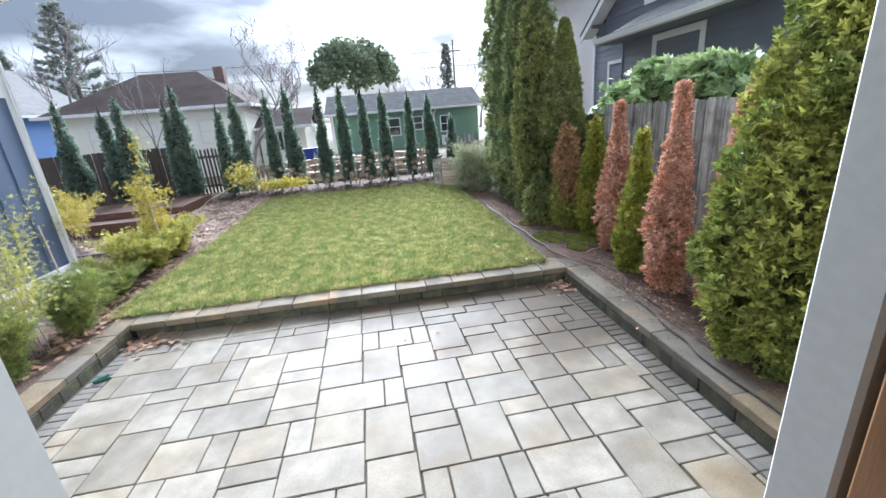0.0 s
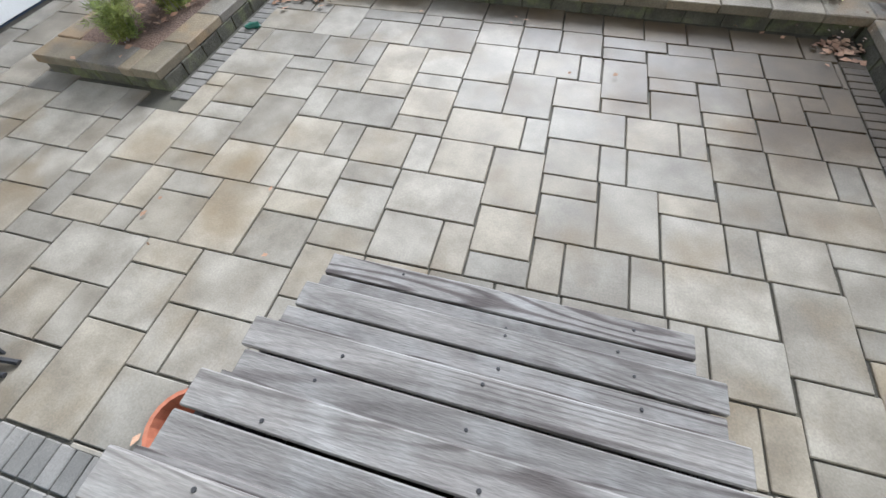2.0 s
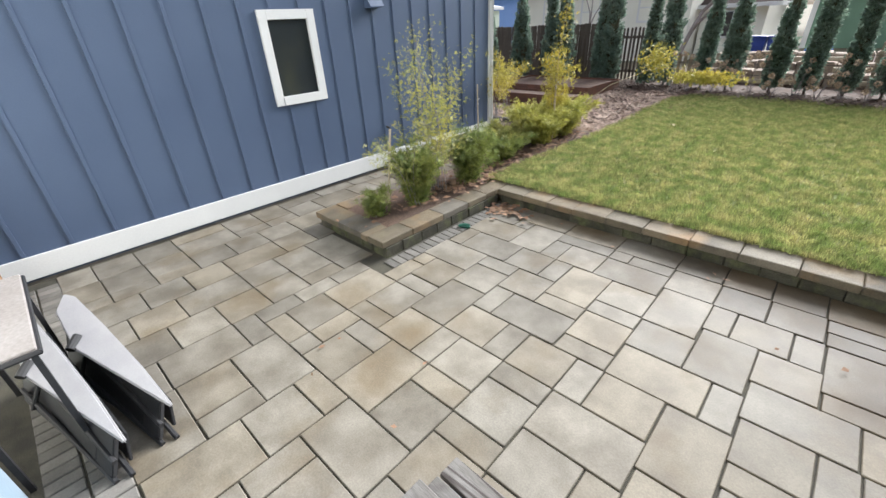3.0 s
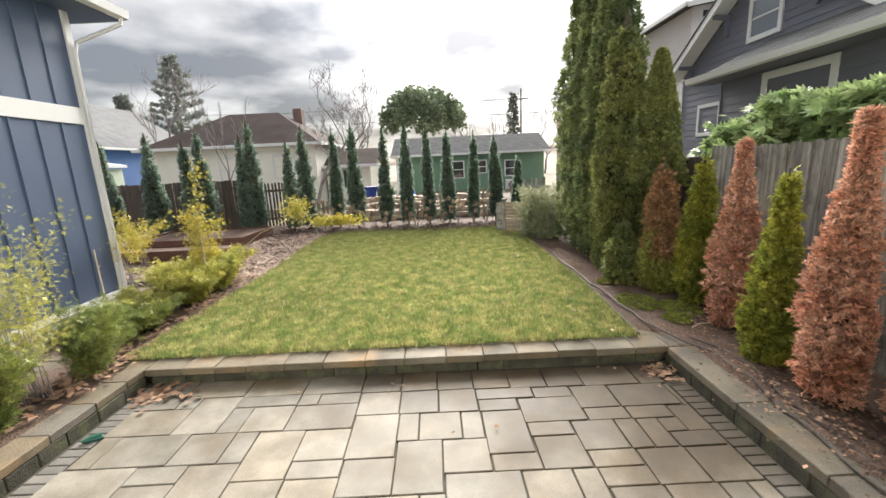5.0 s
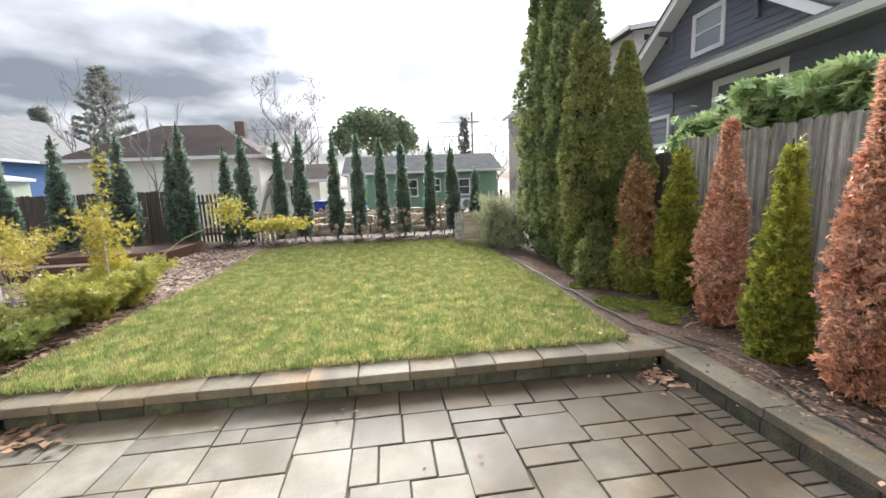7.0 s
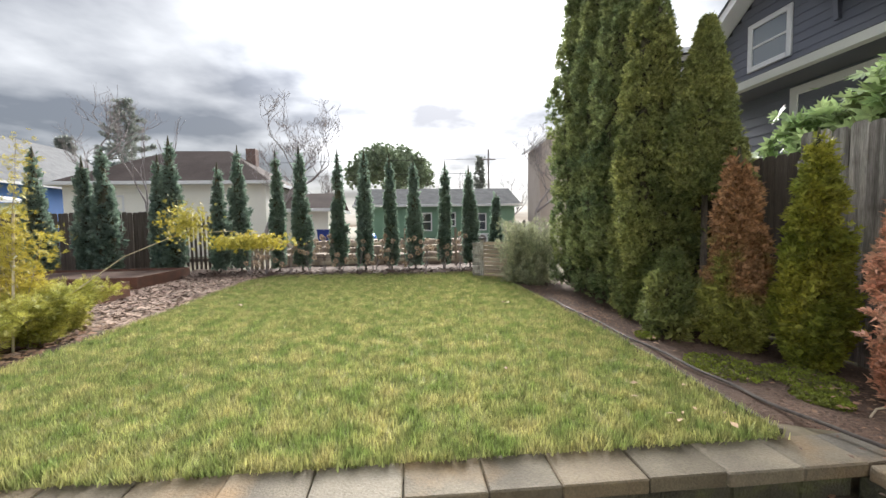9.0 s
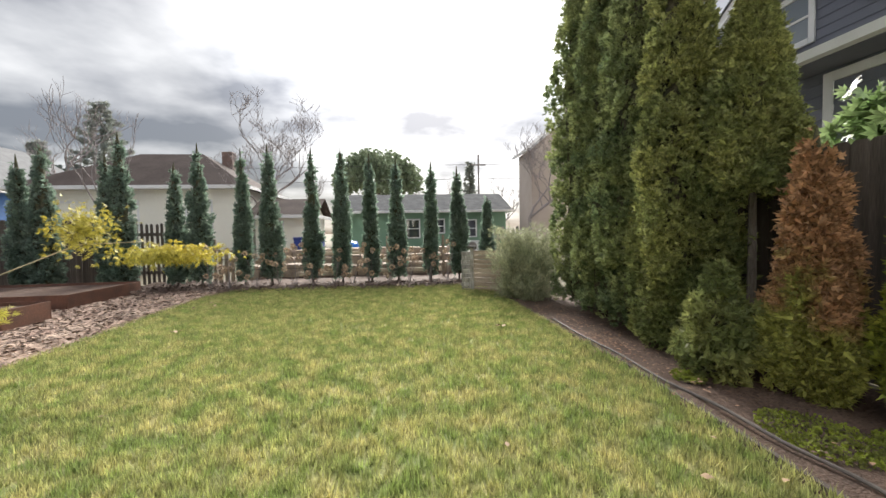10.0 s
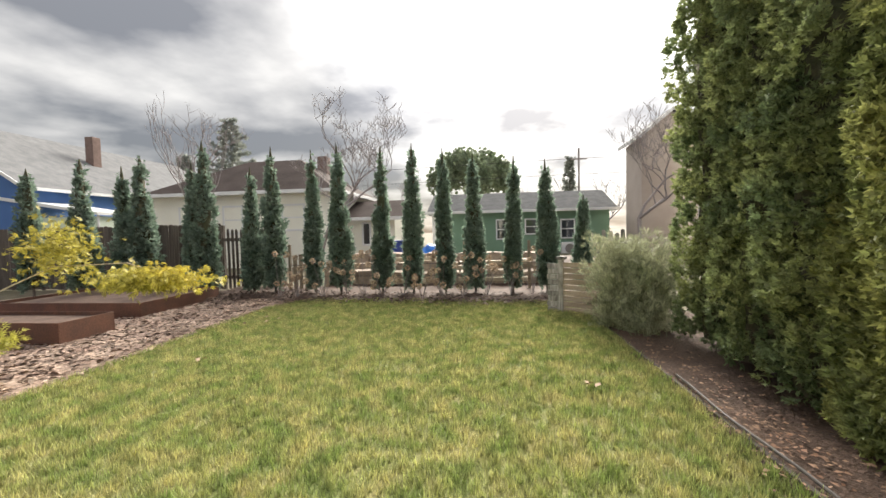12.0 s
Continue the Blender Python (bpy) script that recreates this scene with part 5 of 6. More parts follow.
def conifer(at, height, radius, seed, label):
    """A ragged conifer with tiers of drooping boughs."""
    rng = np.random.default_rng(seed)
    t = thing("conifer", label, "tree", at)
    part("trunk", bm_tube([(0, 0, -0.2), (0.1, 0, height * 0.5), (0, 0, height * 0.98)], [0.35, 0.2, 0.03], 7), M_TRUNK, t)
    pl, out = [], []
    limbs = bmesh.new()
    for i in range(78):
        h = 0.14 + 0.84 * (i / 78) ** 0.9
        a = i * 2.4 + rng.normal(0, 0.4)
        r = (radius * (1 - h) ** 0.9 + 0.25) * rng.uniform(0.6, 1.15)
        tipz = h * height + r * 0.22
        bm_tube([(0, 0, h * height), (math.cos(a) * r * 0.5, math.sin(a) * r * 0.5, h * height - r * 0.02), (math.cos(a) * r, math.sin(a) * r, tipz)], [0.06, 0.04, 0.015], 4, limbs)
        for q in range(int(10 + r * 11)):
            u = 0.15 + 0.85 * rng.random() ** 0.75
            pl.append((math.cos(a) * r * u + rng.normal(0, 0.16), math.sin(a) * r * u + rng.normal(0, 0.16), h * height + (tipz - h * height) * u * u + rng.normal(0, 0.10) - 0.1 * u))
            out.append((math.cos(a), math.sin(a), 0.1))
    part("limbs", limbs, M_TRUNK, t)
    v, f = sprays(np.array(pl), np.array(out), 0.55, rng, width=0.10, up=0.1, jitter=0.5)
    ob = new("crown", mesh_np("crown", v, f, [M_HAZY_PINE]))
    ob.parent = t
    return t


def round_tree(at, height, radius, seed, label, mat, count=5200, leaf=0.55):
    rng = np.random.default_rng(seed)
    t = thing("evergreen_tree", label, "tree", at)
    part("trunk", bm_tube([(0, 0, -0.2), (0, 0, height * 0.55)], [0.45, 0.25], 7), M_TRUNK, t)
    clumps = 46
    d = rng.normal(0, 1, (clumps, 3)); d /= np.linalg.norm(d, axis=1)[:, None]
    d[:, 2] = np.abs(d[:, 2]) * 0.95 - 0.12
    c = d * np.array((radius * 0.8, radius * 0.8, radius * 0.62)) + np.array((0, 0, height - radius * 0.72))
    i = rng.integers(0, clumps, count)
    e = rng.normal(0, 1, (count, 3)); e /= np.linalg.norm(e, axis=1)[:, None]
    pl = c[i] + e * radius * 0.27 * np.sqrt(rng.random((count, 1)))
    v, f = sprays(pl, e, leaf, rng, width=0.2, up=0.3, jitter=0.5)
    ob = new("crown", mesh_np("crown", v, f, [mat]))
    ob.parent = t


conifer((-31.5, 50.0, 0.0), 17.0, 6.2, 301, "tall ragged conifer far behind the houses, greyed by painted haze")
conifer((-39.5, 52.0, 0.0), 13.0, 3.2, 302, "smaller dark conifer far behind the houses")
conifer((14.5, 75.0, 0.0), 14.5, 2.0, 303, "slim distant conifer above the green roof")
round_tree((-1.6, 60.0, 0.0), 13.2, 6.2, 304, "broad rounded dark evergreen behind the green house", M_ROUNDTREE)
bare_tree("bare_tree", "leafless spreading tree beside the cream house", (-5.7, 17.0, 0.2), 7.2, 1.1, 311, 0.12, 7, 0.36)
bare_tree("bare_tree", "leafless shrubby tree beyond the gate", (5.5, 14.2, 0.2), 6.2, 0.9, 312, 0.09, 6, 0.4)
bare_tree("bare_tree", "thin leafless upright tree behind the dark fence", (-8.3, 13.2, 0.2), 6.2, 0.3, 313, 0.05, 4, 1.0)
bare_tree("bare_tree", "leafless street tree behind the bright blue house", (-19.0, 30.0, 0.2), 12.0, 0.9, 314, 0.2, 5, 0.4)
for i, (x, y, h) in enumerate(((5.0, 60.0, 11.0), (9.5, 64.0, 11.5), (-9.0, 48.0, 9.5), (16.0, 58.0, 10.0), (-14.0, 50.0, 9.0))):
    bare_tree("bare_tree", "hazy leafless tree on the skyline", (x, y, 0.0), h, 0.8, 320 + i, 0.2, 5, 0.5)


def build_pole():
    p = thing("utility_pole", "thin grey utility pole with wires on the skyline", "utility pole", (11.0, 50.0, 0.0))
    part("pole", bm_tube([(0, 0, -0.3), (0, 0, 10.9)], [0.14, 0.10], 8), M_TWIG, p)
    part("cross_arm", bm_box(-0.9, -0.06, 9.6, 0.9, 0.06, 9.75), M_TWIG, p)
    for z in (8.0, 9.75):
        part("wire", bm_tube([(-60, 3, z + 0.6), (-30, 1.5, z - 0.3), (0, 0, z), (30, -1.5, z - 0.3), (60, -3, z + 0.6)], 0.022, 4), M_BLACK, p)


build_pole()


# ---- loose things by the steps ----
def slab(corners, thick, bevel=0.008):
    """A flat panel through corner points in order, thickened along its normal."""
    pts = [Vector(c) for c in corners]
    nrm = (pts[1] - pts[0]).cross(pts[-1] - pts[0]).normalized() * thick
    bm = bmesh.new()
    lo, hi = [bm.verts.new(p) for p in pts], [bm.verts.new(p + nrm) for p in pts]
    bm.faces.new(lo[::-1]); bm.faces.new(hi)
    for k in range(len(pts)):
        bm.faces.new((lo[k], lo[(k + 1) % len(pts)], hi[(k + 1) % len(pts)], hi[k]))
    bmesh.ops.recalc_face_normals(bm, faces=bm.faces)
    bmesh.ops.bevel(bm, geom=bm.edges[:], offset=bevel, segments=2, affect="EDGES")
    return bm


def folding_chair(at):
    """A folded garden chair leaning on the table: white fabric seat on top, black mesh back and tube frame below."""
    c = thing("folding_chair", "folded white-fabric chair with black frame leaning on the table", "folding chair", at, 0, "folded chairs")
    a, b, low = Vector((-1.12, -0.06, 0.60)), Vector((0.42, 0.18, 0.30)), Vector((-0.48, -0.15, 0.44))
    u = b - a
    v = low - a - u * 0.41
    at_uv = lambda p, q: a + u * p + v * q
    part("seat_panel", slab([at_uv(*p) for p in ((0, 0.1), (0.06, -0.12), (0.35, -0.16), (0.72, -0.12), (1.0, 0.0), (1.0, 0.10), (0.7, 0.55), (0.40, 1.0), (0.1, 0.7))], 0.03, 0.01), M_CUSHION, c)
    part("mesh_panel", slab([(-1.0, -0.11, 0.55), (0.30, 0.13, 0.265), (0.36, 0.03, 0.04), (-0.82, -0.28, 0.07)], 0.03, 0.006), M_BLACK, c, "black mesh backrest")
    # extra slab added to fill the black mass below the seat
    part("mesh_panel", slab([(-0.95, 0.0, 0.46), (0.24, 0.17, 0.2), (0.30, 0.13, 0.03), (-0.8, -0.06, 0.05)], 0.02, 0.005), M_BLACK, c, "black slab filling the space under the seat")
    for k, (p, q) in enumerate((((-0.95, -0.1, 0.52), (0.30, 0.14, 0.25)), ((-0.9, -0.16, 0.40), (0.36, 0.08, 0.14)), ((-0.75, -0.24, 0.20), (0.38, 0.04, 0.014)), ((-0.6, -0.05, 0.30), (0.40, 0.12, 0.014)))):
        part("frame_bar", bm_tube([p, q], 0.017, 7), M_BLACK, c)
    for p, q in (((-0.62, -0.02, 0.47), (-0.55, -0.22, 0.14)), ((0.12, 0.12, 0.29), (0.16, 0.0, 0.07))):
        part("cross_bar", bm_tube([p, q], 0.015, 7), M_BLACK, c)
    part("hinge", bm_tube([(-0.58, -0.10, 0.48), (-0.50, -0.17, 0.44)], 0.03, 10), M_BLACK, c)
    for p, q in (((-0.75, -0.24, 0.20), (-0.72, -0.20, 0.012)), ((-0.62, -0.02, 0.47), (-0.66, 0.05, 0.012))):
        part("foot", bm_tube([p, q], 0.015, 7), M_BLACK, c)


def build_clutter():
    t = thing("side_table", "grey-topped metal side table beside the house", "table", (-3.02, -3.92, 0))
    part("tabletop", bm_box(-0.58, -0.20, 0.86, 0.58, 0.20, 0.90, 0.006), M_GREYTOP, t)
    part("front_rail", bm_tube([(-0.58, 0.205, 0.87), (0.60, 0.205, 0.87)], 0.014, 6), M_BLACK, t)
    part("front_rail", bm_tube([(0.59, -0.2, 0.87), (0.59, 0.21, 0.87)], 0.016, 6), M_BLACK, t)
    for x in (-0.54, 0.54):
        for y in (-0.17, 0.17):
            part("leg", bm_box(x - 0.015, y - 0.015, 0, x + 0.015, y + 0.015, 0.86), M_BLACK, t)
    b = thing("storage_chest", "pale blue plastic storage chest with white band", "chest", (-1.62, -4.28, 0), 9)
    part("body", bm_box(-0.72, -0.3, 0.0, 0.72, 0.3, 0.70, 0.03), M_TARP, b)
    part("lid", bm_box(-0.75, -0.33, 0.70, 0.75, 0.33, 0.80, 0.03), M_TARP, b)
    part("band", bm_box(-0.76, 0.10, 0.802, 0.76, 0.22, 0.812, 0.003), M_WHITE, b, "white band")
    for at in ((-2.6, -3.5, 0), (-2.52, -3.77, 0)):
        folding_chair(at)
    p = thing("terracotta_pot", "terracotta flower pot holding garden tools beside the steps", "flower pot", (-0.86, -3.42, 0.0))
    bm = bmesh.new()
    prof = [(0.10, 0.0), (0.155, 0.24), (0.175, 0.24), (0.18, 0.30), (0.16, 0.30), (0.15, 0.24), (0.09, 0.02)]
    rings = [[bm.verts.new((math.cos(a) * r, math.sin(a) * r, z)) for a in (6.2832 * k / 24 for k in range(24))] for r, z in prof]
    for r0, r1 in zip(rings, rings[1:]):
        for k in range(24):
            bm.faces.new((r0[k], r0[(k + 1) % 24], r1[(k + 1) % 24], r1[k]))
    bm.faces.new(rings[0][::-1]); bm.faces.new(rings[-1])
    part("pot", bm, M_TERRA, p)
    for i, (a, b2, m, r) in enumerate((((0.0, 0.0, 0.05), (0.12, 0.12, 0.46), M_BLACK, 0.028), ((0.05, -0.04, 0.05), (0.12, 0.02, 0.48), M_GREYTOP, 0.012), ((0.03, 0.05, 0.05), (0.17, 0.19, 0.36), M_TARP, 0.04))):
        o = thing("garden_tool", ("black-handled", "grey metal", "pale blue-handled")[i] + " garden hand tool standing in the pot", "garden tool", (-0.86, -3.42, 0.0), 0, "tools in the pot")
        part("handle", bm_tube([a, b2], r, 8), m, o)
        part("blade", bm_box(a[0] - 0.02, a[1] - 0.006, a[2] - 0.02, a[0] + 0.02, a[1] + 0.006, a[2] + 0.06), M_GREYTOP, o)
    o = thing("timber_post", "brown stained timber post beside the blue house", "post", (-5.2, -4.1, 0))
    part("post", bm_box(-0.10, -0.10, 0, 0.10, 0.10, 1.15, 0.01), M_BROWNWOOD, o)
    h = thing("garden_hose", "dark garden hose snaking along the lawn edge and path", "hose", (0, 0, 0))
    pts = [(3.12, -2.4, 0.225), (3.14, -1.3, 0.225), (3.2, -0.84, 0.225), (3.27, -0.12, 0.225), (3.36, 0.45, 0.235), (3.34, 0.9, 0.24), (3.12, 1.35, 0.25), (3.03, 1.9, 0.25), (3.02, 2.6, 0.25), (2.98, 3.5, 0.25), (2.97, 4.8, 0.25), (2.95, 6.2, 0.25)]
    fine = []
    for i in range(len(pts) - 1):
        for k in range(6):
            u = k / 6
            q = Vector(pts[i]).lerp(Vector(pts[i + 1]), u)
            fine.append(q + Vector((0.018 * math.sin((i * 6 + k) * 0.9), 0, 0)))
    part("tube", bm_tube(fine, 0.012, 7), M_HOSE, h)
    h2 = thing("garden_hose", "thin grey hose lying on the stone path", "hose", (0, 0, 0))
    part("tube", bm_tube([(3.3, -1.4, 0.222), (3.38, -0.5, 0.222), (3.42, 0.1, 0.23), (3.52, 0.6, 0.24), (3.45, 1.0, 0.245), (3.3, 1.25, 0.25)], 0.011, 6), M_HOSE, h2)
    e = thing("wood_edging", "weathered timber edging between lawn and bed", "edging", (0, 0, 0))
    for i in range(6):
        y0, y1 = 1.5 + i * 1.3, 1.5 + (i + 1) * 1.3 - 0.02
        a, b3 = right_edge(y0) + 0.05, right_edge(y1) + 0.05
        bm = bm_prism([(a, y0), (a + 0.035, y0), (b3 + 0.035, y1), (b3, y1)], "z", 0.16, 0.226)
        part("edging_board", bm, M_DARKFENCE, e)
    s = thing("timber_sill", "low grey timber edging at the chip path", "edging", (-5.55, 4.97, 0.2), 0)
    part("beam", bm_box(-0.85, -0.06, -0.03, 0.85, 0.06, 0.07, 0.01), M_DECK, s)
    gl = thing("plastic_scrap", "crumpled dark green plastic scrap by the planter wall", "scrap", (-2.8, 0.22, 0.0), 35)
    bm = bmesh.new()
    bmesh.ops.create_icosphere(bm, subdivisions=2, radius=0.07)
    for vtx in bm.verts:
        vtx.co *= 1 + 0.5 * noise.noise(vtx.co * 22)
        vtx.co = Vector((vtx.co.x * 1.3, vtx.co.y * 0.6, max(0.002, vtx.co.z * 0.45 + 0.02)))
    part("sheet", bm, M_GREENPLASTIC, gl)
    st = thing("fallen_stick", "pale broken stick on the bare soil", "stick", (3.66, 1.6, 0.235), 20)
    part("stick", bm_tube([(-0.15, 0, 0.0), (0, 0.02, 0.015), (0.18, 0, 0.0)], 0.007, 5), M_PALEWOOD, st)


build_clutter()


# ---- loose ground cover ----
def leaf_litter(name, label, centres, count, mat, size, seed, z_of, category="leaves"):
    """Curled fallen leaves strewn round some centres."""
    rng = np.random.default_rng(seed)
    c = np.array(centres)
    i = rng.integers(0, len(c), count)
    xy = c[i, :2] + rng.normal(0, 1, (count, 2)) * c[i, 2:4]
    z = np.array([z_of(x, y) for x, y in xy]) + 0.008 + 0.012 * rng.random(count)
    pl = np.stack((xy[:, 0], xy[:, 1], z), axis=1)
    out = rng.normal(0, 1, (count, 3)) * np.array((1, 1, 0.0))
    tip = out / (np.linalg.norm(out, axis=1)[:, None] + 1e-9)
    side = np.stack((-tip[:, 1], tip[:, 0], rng.normal(0, 0.25, count)), axis=1)
    s = (size * (0.6 + 0.7 * rng.random(count)))[:, None]
    lift = np.array((0, 0, 1.0))
    v = np.stack((pl - tip * s, pl - tip * s * 0.2 + side * s * 0.55 + lift * s * 0.25, pl + tip * s + lift * s * 0.2, pl - tip * s * 0.1 - side * s * 0.6 + lift * s * 0.2), axis=1).reshape(-1, 3)
    ob = new(name, mesh_np(name, v, np.arange(len(v)).reshape(-1, 4), [mat]))
    return tagged(ob, label, category, kind="stuff")


leaf_litter("fallen_leaves", "brown curled leaves along the bed and planter", [(-3.45, 1.2, 0.12, 0.35), (-3.6, 2.4, 0.12, 0.6), (-3.6, 0.6, 0.18, 0.5), (-3.55, 4.0, 0.12, 0.6)], 520, M_DRYLEAF, 0.05, 401, lambda x, y: 0.22)
leaf_litter("fallen_leaves", "dead leaves gathered in the patio corner", [(-2.7, 0.98, 0.14, 0.09), (-2.7, 0.95, 0.2, 0.1)], 110, M_DRYLEAF, 0.05, 402, lambda x, y: 0.0)
leaf_litter("fallen_leaves", "dead leaves and needles in the far patio corner", [(2.8, 0.95, 0.10, 0.10)], 70, M_DRYLEAF, 0.04, 403, lambda x, y: 0.0)
leaf_litter("fallen_leaves", "scattered pale leaves on the lawn", [(2.3, 2.2, 0.3, 0.6), (-2.9, 8.3, 0.3, 0.8), (0.5, 5.5, 1.8, 2.6), (2.3, 1.7, 0.25, 0.2)], 22, M_PALELEAF, 0.03, 404, lambda x, y: 0.255)
leaf_litter("fallen_leaves", "scattered leaves on the patio pavers", [(-0.5, 0.9, 1.6, 0.12), (-1.0, -2.4, 0.7, 0.6), (0.5, -0.8, 1.4, 0.9)], 20, M_DRYLEAF, 0.028, 405, lambda x, y: 0.004)
leaf_litter("fallen_leaves", "large pale dry leaves lying on the grass", [(2.29, 2.75, 0.03, 0.03), (-0.65, 4.55, 0.03, 0.03), (2.09, 5.6, 0.03, 0.03), (-1.85, 7.15, 0.04, 0.04), (-2.48, 8.3, 0.05, 0.1), (-2.2, 6.1, 0.04, 0.04)], 9, M_PALELEAF, 0.045, 410, lambda x, y: 0.262)
leaf_litter("needle_litter", "rust-red needles under the dead arborvitae", [(3.5, 0.0, 0.25, 0.5), (3.8, 1.5, 0.3, 0.4), (3.2, 6.0, 0.2, 1.2), (3.1, 4.6, 0.15, 0.6)], 900, M_DRYLEAF, 0.022, 406, lambda x, y: 0.235)
leaf_litter("wood_chips", "pale brown wood chips on the path", [(-4.6, 7.2, 0.8, 1.2), (-5.0, 6.0, 0.9, 0.5), (-4.4, 9.2, 0.7, 0.8), (-6.5, 6.0, 1.0, 0.5), (-4.2, 10.4, 0.9, 0.4), (-4.0, 6.5, 0.5, 1.0), (-4.2, 8.2, 0.5, 1.0)], 17000, M_CHIP, 0.042, 407, lambda x, y: 0.222 if x < left_edge(y) + 0.05 else 0.19, "wood chips")
leaf_litter("bark_chips", "dark bark chips in the back bed", [(-1.5, 10.6, 2.0, 0.35), (1.2, 10.3, 1.2, 0.3), (-4.5, 11.0, 0.9, 0.4)], 5000, M_BARK, 0.04, 408, lambda x, y: 0.28, "bark chips")
leaf_litter("soil_crumbs", "crumbs of soil and bark on the eastern bed", [(3.6, 2.0, 0.4, 1.4), (3.4, 5.0, 0.25, 1.2), (3.45, -0.5, 0.15, 0.8)], 3500, M_BARK, 0.016, 409, lambda x, y: 0.225, "soil")


def moss_patch(at, r, seed):
    rng = np.random.default_rng(seed)
    k = 1500
    a, d = rng.random(k) * 6.283, np.sqrt(rng.random(k)) * r
    pl = np.stack((at[0] + np.cos(a) * d * 1.0, at[1] + np.sin(a) * d * 1.3, np.full(k, 0.225) + 0.02 * rng.random(k)), axis=1)
    v, f = sprays(pl, rng.normal(0, 1, (k, 3)), 0.022, rng, FAN[1:4], 0.3, 0.6, 0.5)
    tagged(new("moss", mesh_np("moss", v, f, [M_MOSS])), "bright green moss patch on the bare soil", "moss", kind="stuff")


for i, p in enumerate(((3.32, 2.55, 0.28), (3.75, 2.2, 0.26), (3.5, 1.85, 0.15), (3.25, 3.6, 0.12))):
    moss_patch(p, p[2], 420 + i)


def build_grass():
    """Tufts of short blades over the whole lawn."""
    rng = np.random.default_rng(500)
    k = 78000
    y = 1.42 + (10.9 - 1.42) * rng.random(k) ** 1.15
    a = np.array([left_edge(t) for t in y]) - 0.03
    b = np.array([right_edge(t) for t in y]) + 0.03
    x = a + (b - a) * rng.random(k)
    keep = y < np.array([far_edge(t) for t in x])
    x, y = x[keep], y[keep]
    k = len(x)
    vs = []
    hgt = (0.035 + 0.035 * rng.random(k))
    for blade in range(4):
        ang = rng.random(k) * 6.283
        d = np.stack((np.cos(ang), np.sin(ang)), axis=1)
        o = rng.normal(0, 0.012, (k, 2))
        lean = rng.uniform(0.15, 0.9, k) * hgt
        w = 0.0035 + 0.002 * rng.random(k)
        p0 = np.stack((x + o[:, 0] - d[:, 1] * w, y + o[:, 1] + d[:, 0] * w, np.full(k, LAWN_Z - 0.01)), axis=1)
        p1 = np.stack((x + o[:, 0] + d[:, 1] * w, y + o[:, 1] - d[:, 0] * w, np.full(k, LAWN_Z - 0.01)), axis=1)
        p2 = np.stack((x + o[:, 0] + d[:, 0] * lean, y + o[:, 1] + d[:, 1] * lean, LAWN_Z + hgt), axis=1)
        vs.append(np.stack((p0, p1, p2), axis=1).reshape(-1, 3))
    v = np.concatenate(vs)
    tagged(new("grass", mesh_np("grass", v, np.arange(len(v)).reshape(-1, 3), [M_GRASS])), "short winter grass, green mixed with straw", "grass", kind="stuff")


build_grass()


# ---- retaining walls, caps and paving ----
def stone_run(parent, name, axis, fixed0, fixed1, a, b, z0, z1, mat, lengths, seed, bevel=0.008, jit=0.006):
    """A course of separate stones along x or y."""
    rng = random.Random(seed)
    p = a
    while p < b - 0.02:
        q = min(b, p + rng.uniform(*lengths))
        if b - q < 0.12:
            q = b
        j = rng.uniform(-jit, jit)
        c = (p + 0.003, fixed0 + j, q - 0.003, fixed1 + j) if axis == "x" else (fixed0 + j, p + 0.003, fixed1 + j, q - 0.003)
        bm = bm_box(c[0], c[1], z0, c[2], c[3], z1 + rng.uniform(-0.004, 0.004), bevel)
        for vtx in bm.verts:
            vtx.co += Vector((rng.uniform(-jit, jit) * 0.4, rng.uniform(-jit, jit) * 0.6, 0))
        part(name, bm, mat, parent)
        p = q


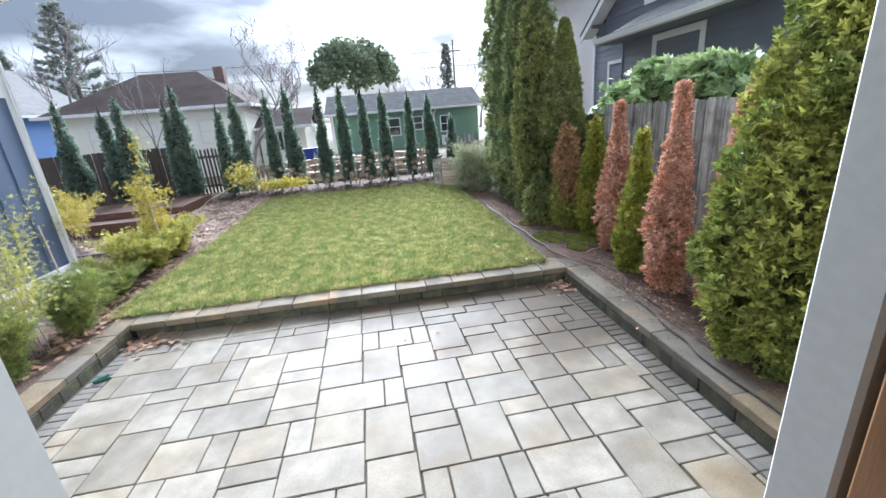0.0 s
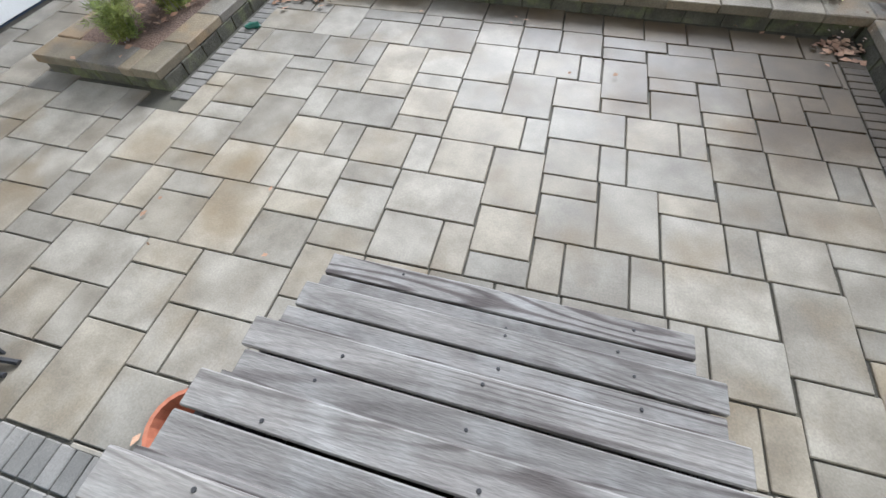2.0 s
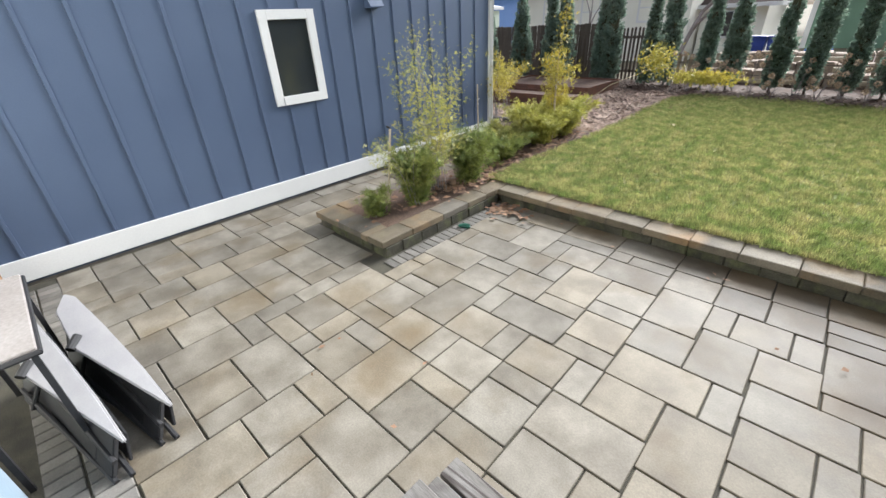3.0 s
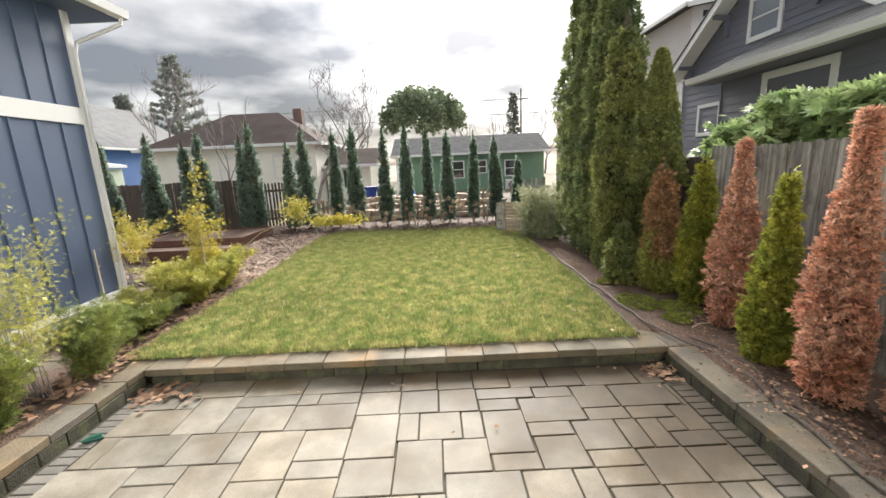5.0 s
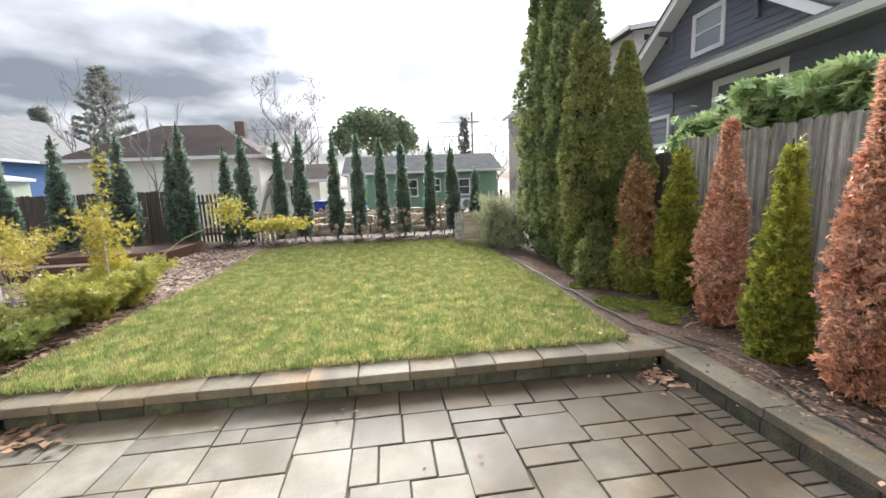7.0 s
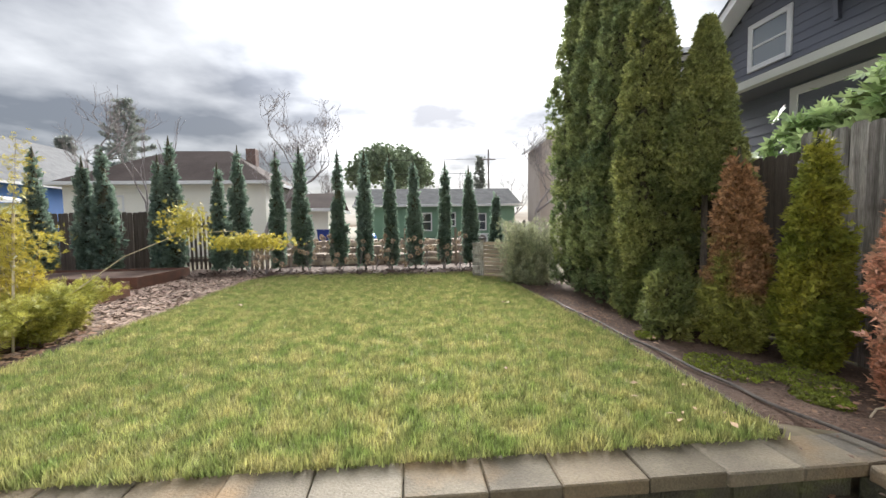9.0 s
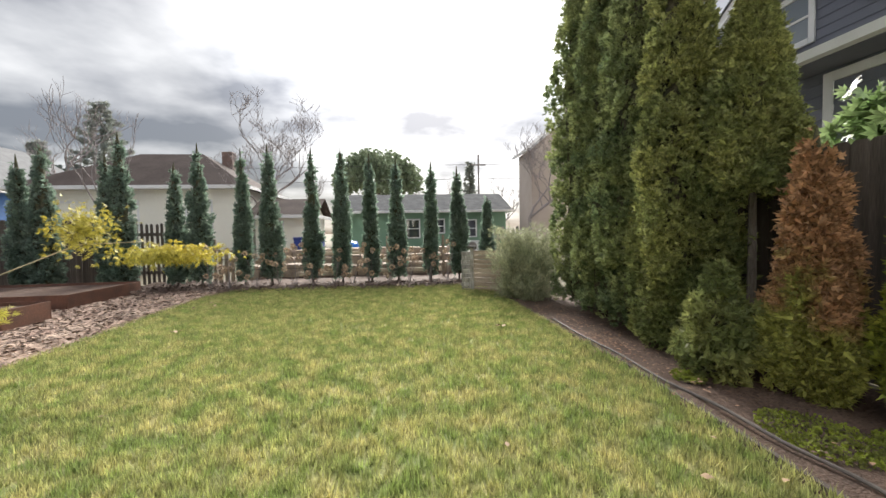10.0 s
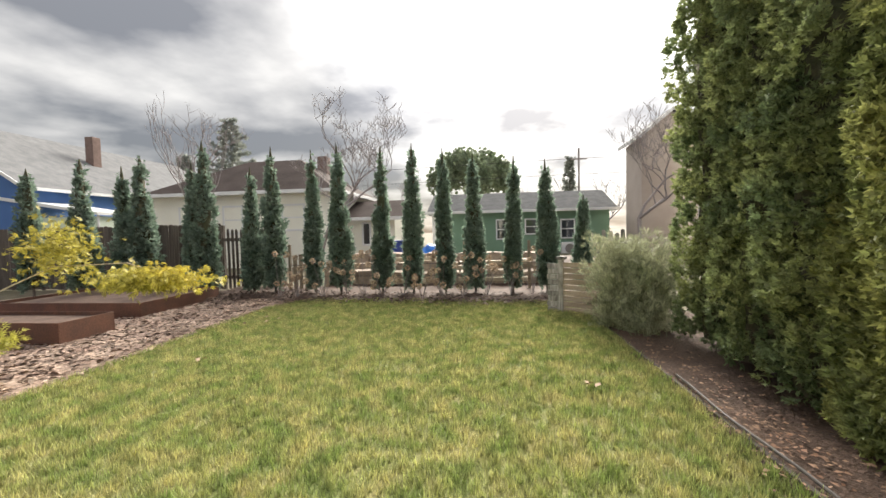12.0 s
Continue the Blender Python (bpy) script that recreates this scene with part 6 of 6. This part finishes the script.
def build_walls():
    w = thing("retaining_wall_north", "low stone wall with broad tan cap stones edging the lawn", "retaining wall", kind="structure")
    stone_run(w, "cap_stone", "x", 1.15, 1.46, -2.98, 3.26, 0.118, 0.20, M_CAP, (0.36, 0.5), 61)
    stone_run(w, "wall_stone", "x", 1.20, 1.42, -2.95, 2.98, -0.04, 0.115, M_SHADED_WALLSTONE, (0.28, 0.42), 62)
    p = thing("planter_wall", "low stone planter wall with tan cap stones beside the patio", "planter", kind="structure")
    stone_run(p, "cap_stone", "y", -3.27, -2.992, -0.98, 1.46, 0.118, 0.20, M_CAP, (0.4, 0.56), 63)
    stone_run(p, "cap_stone", "x", -0.98, -0.66, -4.42, -3.28, 0.118, 0.20, M_CAP, (0.45, 0.6), 64)
    stone_run(p, "cap_stone", "y", -4.42, -4.14, -0.65, 4.6, 0.118, 0.20, M_CAP, (0.45, 0.6), 65)
    stone_run(p, "wall_stone", "y", -3.24, -2.99, -0.94, 1.18, -0.04, 0.115, M_SHADED_WALLSTONE, (0.25, 0.4), 66)
    stone_run(p, "wall_stone", "x", -0.94, -0.70, -4.39, -3.25, -0.04, 0.115, M_SHADED_WALLSTONE, (0.25, 0.4), 67)
    stone_run(p, "wall_stone", "y", -4.39, -4.17, -0.69, 4.6, -0.04, 0.115, M_SHADED_WALLSTONE, (0.25, 0.4), 68)
    e = thing("retaining_wall_east", "low stone wall with wide mossy cap slabs along the bed", "retaining wall", kind="structure")
    stone_run(e, "cap_stone", "y", 2.99, 3.38, -3.55, 1.14, 0.11, 0.20, M_CAP, (0.7, 1.1), 69)
    stone_run(e, "wall_stone", "y", 3.0, 3.3, -3.55, 1.19, -0.04, 0.107, M_SHADED_WALLSTONE, (0.3, 0.5), 70)


build_walls()

# the patio's laying plan, one letter a stone, one row and column a module
PLAN = [
    ".....bbcccbccbbddccbbb.........",
    "..aaabbabbaaabbddccaaccc.......",
    "..aaabbabbaaaccabbabbccc.......",
    "..bcccddaccbbccabbabbaabbab....",
    "..bcccddaccbbcceeccbbccbbabaa..",
    "..aaabbeeccaaddeeccaaccaaccbb..",
    "..aaacceeaabbddeedddbbabbccbb..",
    "...bbccacccbbcccadddbbaccaaca..",
    "..cbbddacccaacccaccadddccaaca..",
    "..caaddbbabbcaabbccadddaabbba..",
    ".aabbddbbabbcaabbaabbccaabbbc..",
    ".aabbaacddaadddbbccbbaabccaac..",
    ".aaccaacddbbdddaaccbbaabccbbba.",
    "....bbddaabbaabaabaacdddaabbba.",
    "....aaddbbccaabccbaacdddaacca..",
    "....aaddbb............bbaabba..",
    "..dddbbaaa............bbccbbc..",
    "eedddccaaa..............ccaa...",
    "eeaabccbcc..............aabb...",
    "eeaabddbcc..............ccbb...",
    ".....ddee...............cc.....",
    ".....ddee......................",
]
PITCH_E, PITCH_W, PITCH_Y = 0.196, 0.214, 0.199  # uneven pitches fit the grid to the camera's view, widest towards the blue house


def module(i, j):
    """The place of a corner of the module grid."""
    return 0.015 + (PITCH_E * i if i > 0 else PITCH_W * i) - 0.0082 * j - 0.00034 * i * j, 0.007 - 0.0028 * i + PITCH_Y * j - 0.00058 * i * j


def build_patio():
    """Square-cut pavers of several sizes on a module grid, over a bed of joint sand."""
    rng = random.Random(77)
    bed = tagged(part("patio_bed", bm_box(-5.64, -4.55, -0.048, 2.99, 1.25, -0.016), M_JOINT, None), "dark joint sand under the pavers", "paving bed", kind="structure")
    cols, rows = range(-27, 16), range(5, -24, -1)
    taken, stones = set(), []
    plan = {(x, 3 - r): ch for r, line in enumerate(PLAN) for x, ch in zip(range(-15, 16), line) if ch != "."}
    for (x, y), ch in plan.items():
        if (x, y) in taken:
            continue
        w = h = 1
        while plan.get((x + w, y)) == ch and (x + w, y) not in taken:
            w += 1
        while plan.get((x, y - h)) == ch and (x, y - h) not in taken:
            h += 1
        stones.append((x, y - h + 1, w, h))
        taken |= {(x + i, y - j) for i in range(w) for j in range(h)}
    sizes = ((3, 2), (2, 3), (2, 2), (2, 2), (3, 2), (2, 1), (1, 2), (1, 1))
    for y in rows:
        for x in cols:
            if (x, y) in taken:
                continue
            order = list(sizes[:5])
            rng.shuffle(order)
            for w, h in order + [(2, 1), (1, 2), (1, 1)]:
                cells = {(x + i, y - j) for i in range(w) for j in range(h)}
                if not cells & taken and all(c[0] in cols and c[1] in rows for c in cells):
                    taken |= cells
                    stones.append((x, y - h + 1, w, h))
                    break
    patio = thing("patio", "patio of square-cut grey and tan stone pavers, damp and shade-toned in places", "patio", kind="structure")
    shapes = {}
    gap = 0.012
    def keep(x0, y0, x1, y1):
        if x1 <= x0 + 0.03 or y1 <= y0 + 0.03:
            return None
        return x0, y0, x1, y1
    for (i, j, w, h) in stones:
        (x0, _), (x1, _) = module(i, j + h / 2), module(i + w, j + h / 2)
        (_, y0), (_, y1) = module(i + w / 2, j), module(i + w / 2, j + h)
        y1 = min(y1, 1.20)
        cx, cy = (x0 + x1) / 2, (y0 + y1) / 2
        if cx < -2.74 and x0 > -4.5:
            y1 = min(y1, -0.93)
        if cy > -0.9 and -4.0 < cx < -2.6:
            x0 = max(x0, -2.74)
        x1 = min(x1, 2.77)
        y0 = max(y0, -4.5)
        if cx < -0.7:
            y0 = max(y0, -3.665)
        if cy > -0.9 and cx < -4.3:
            x1 = min(x1, -4.43)
        x0 = max(x0, -5.6)
        box = keep(x0, y0, x1, y1)
        if not box or (cx > -0.55 and cx < 1.3 and cy < -3.0):
            continue
        key = (round(x1 - x0, 3), round(y1 - y0, 3))
        if key not in shapes:
            a, b = key[0] / 2 - gap / 2, key[1] / 2 - gap / 2
            bm = bm_box(-a, -b, -0.05, a, b, 0.0, 0.005)
            shapes[key] = bpy.data.meshes.new("paver")
            bm.to_mesh(shapes[key])
            bm.free()
            shapes[key].materials.append(M_PAVER)
        ob = new("paver", shapes[key])
        ob.parent = patio
        ob.matrix_basis = pose((x0 + x1) / 2, (y0 + y1) / 2, rng.uniform(-0.0025, 0.0025), rng.uniform(-0.25, 0.25), rng.uniform(-0.25, 0.25), 0.75 + rng.uniform(-0.2, 0.2))
    brick = bpy.data.meshes.new("edge_brick")
    bm = bm_box(-0.095, -0.048, -0.05, 0.095, 0.048, 0, 0.006)
    bm.to_mesh(brick)
    bm.free()
    brick.materials.append(M_EDGE)
    def lay(x, y, turn):
        ob = new("edge_brick", brick)
        ob.parent = patio
        ob.matrix_basis = pose(x, y, rng.uniform(-0.003, 0.003), 0, 0, turn + rng.uniform(-1, 1))
    y = -0.98
    while y < 1.16:
        lay(-2.85, y, 0)
        y += 0.103
    y = -3.5
    while y < 1.16:
        lay(2.875, y, 0)
        y += 0.103
    x = -5.4
    while x < -0.75:
        lay(x, -3.752, 90)
        lay(x, -3.957, 90)
        x += 0.103
    return patio


build_patio()
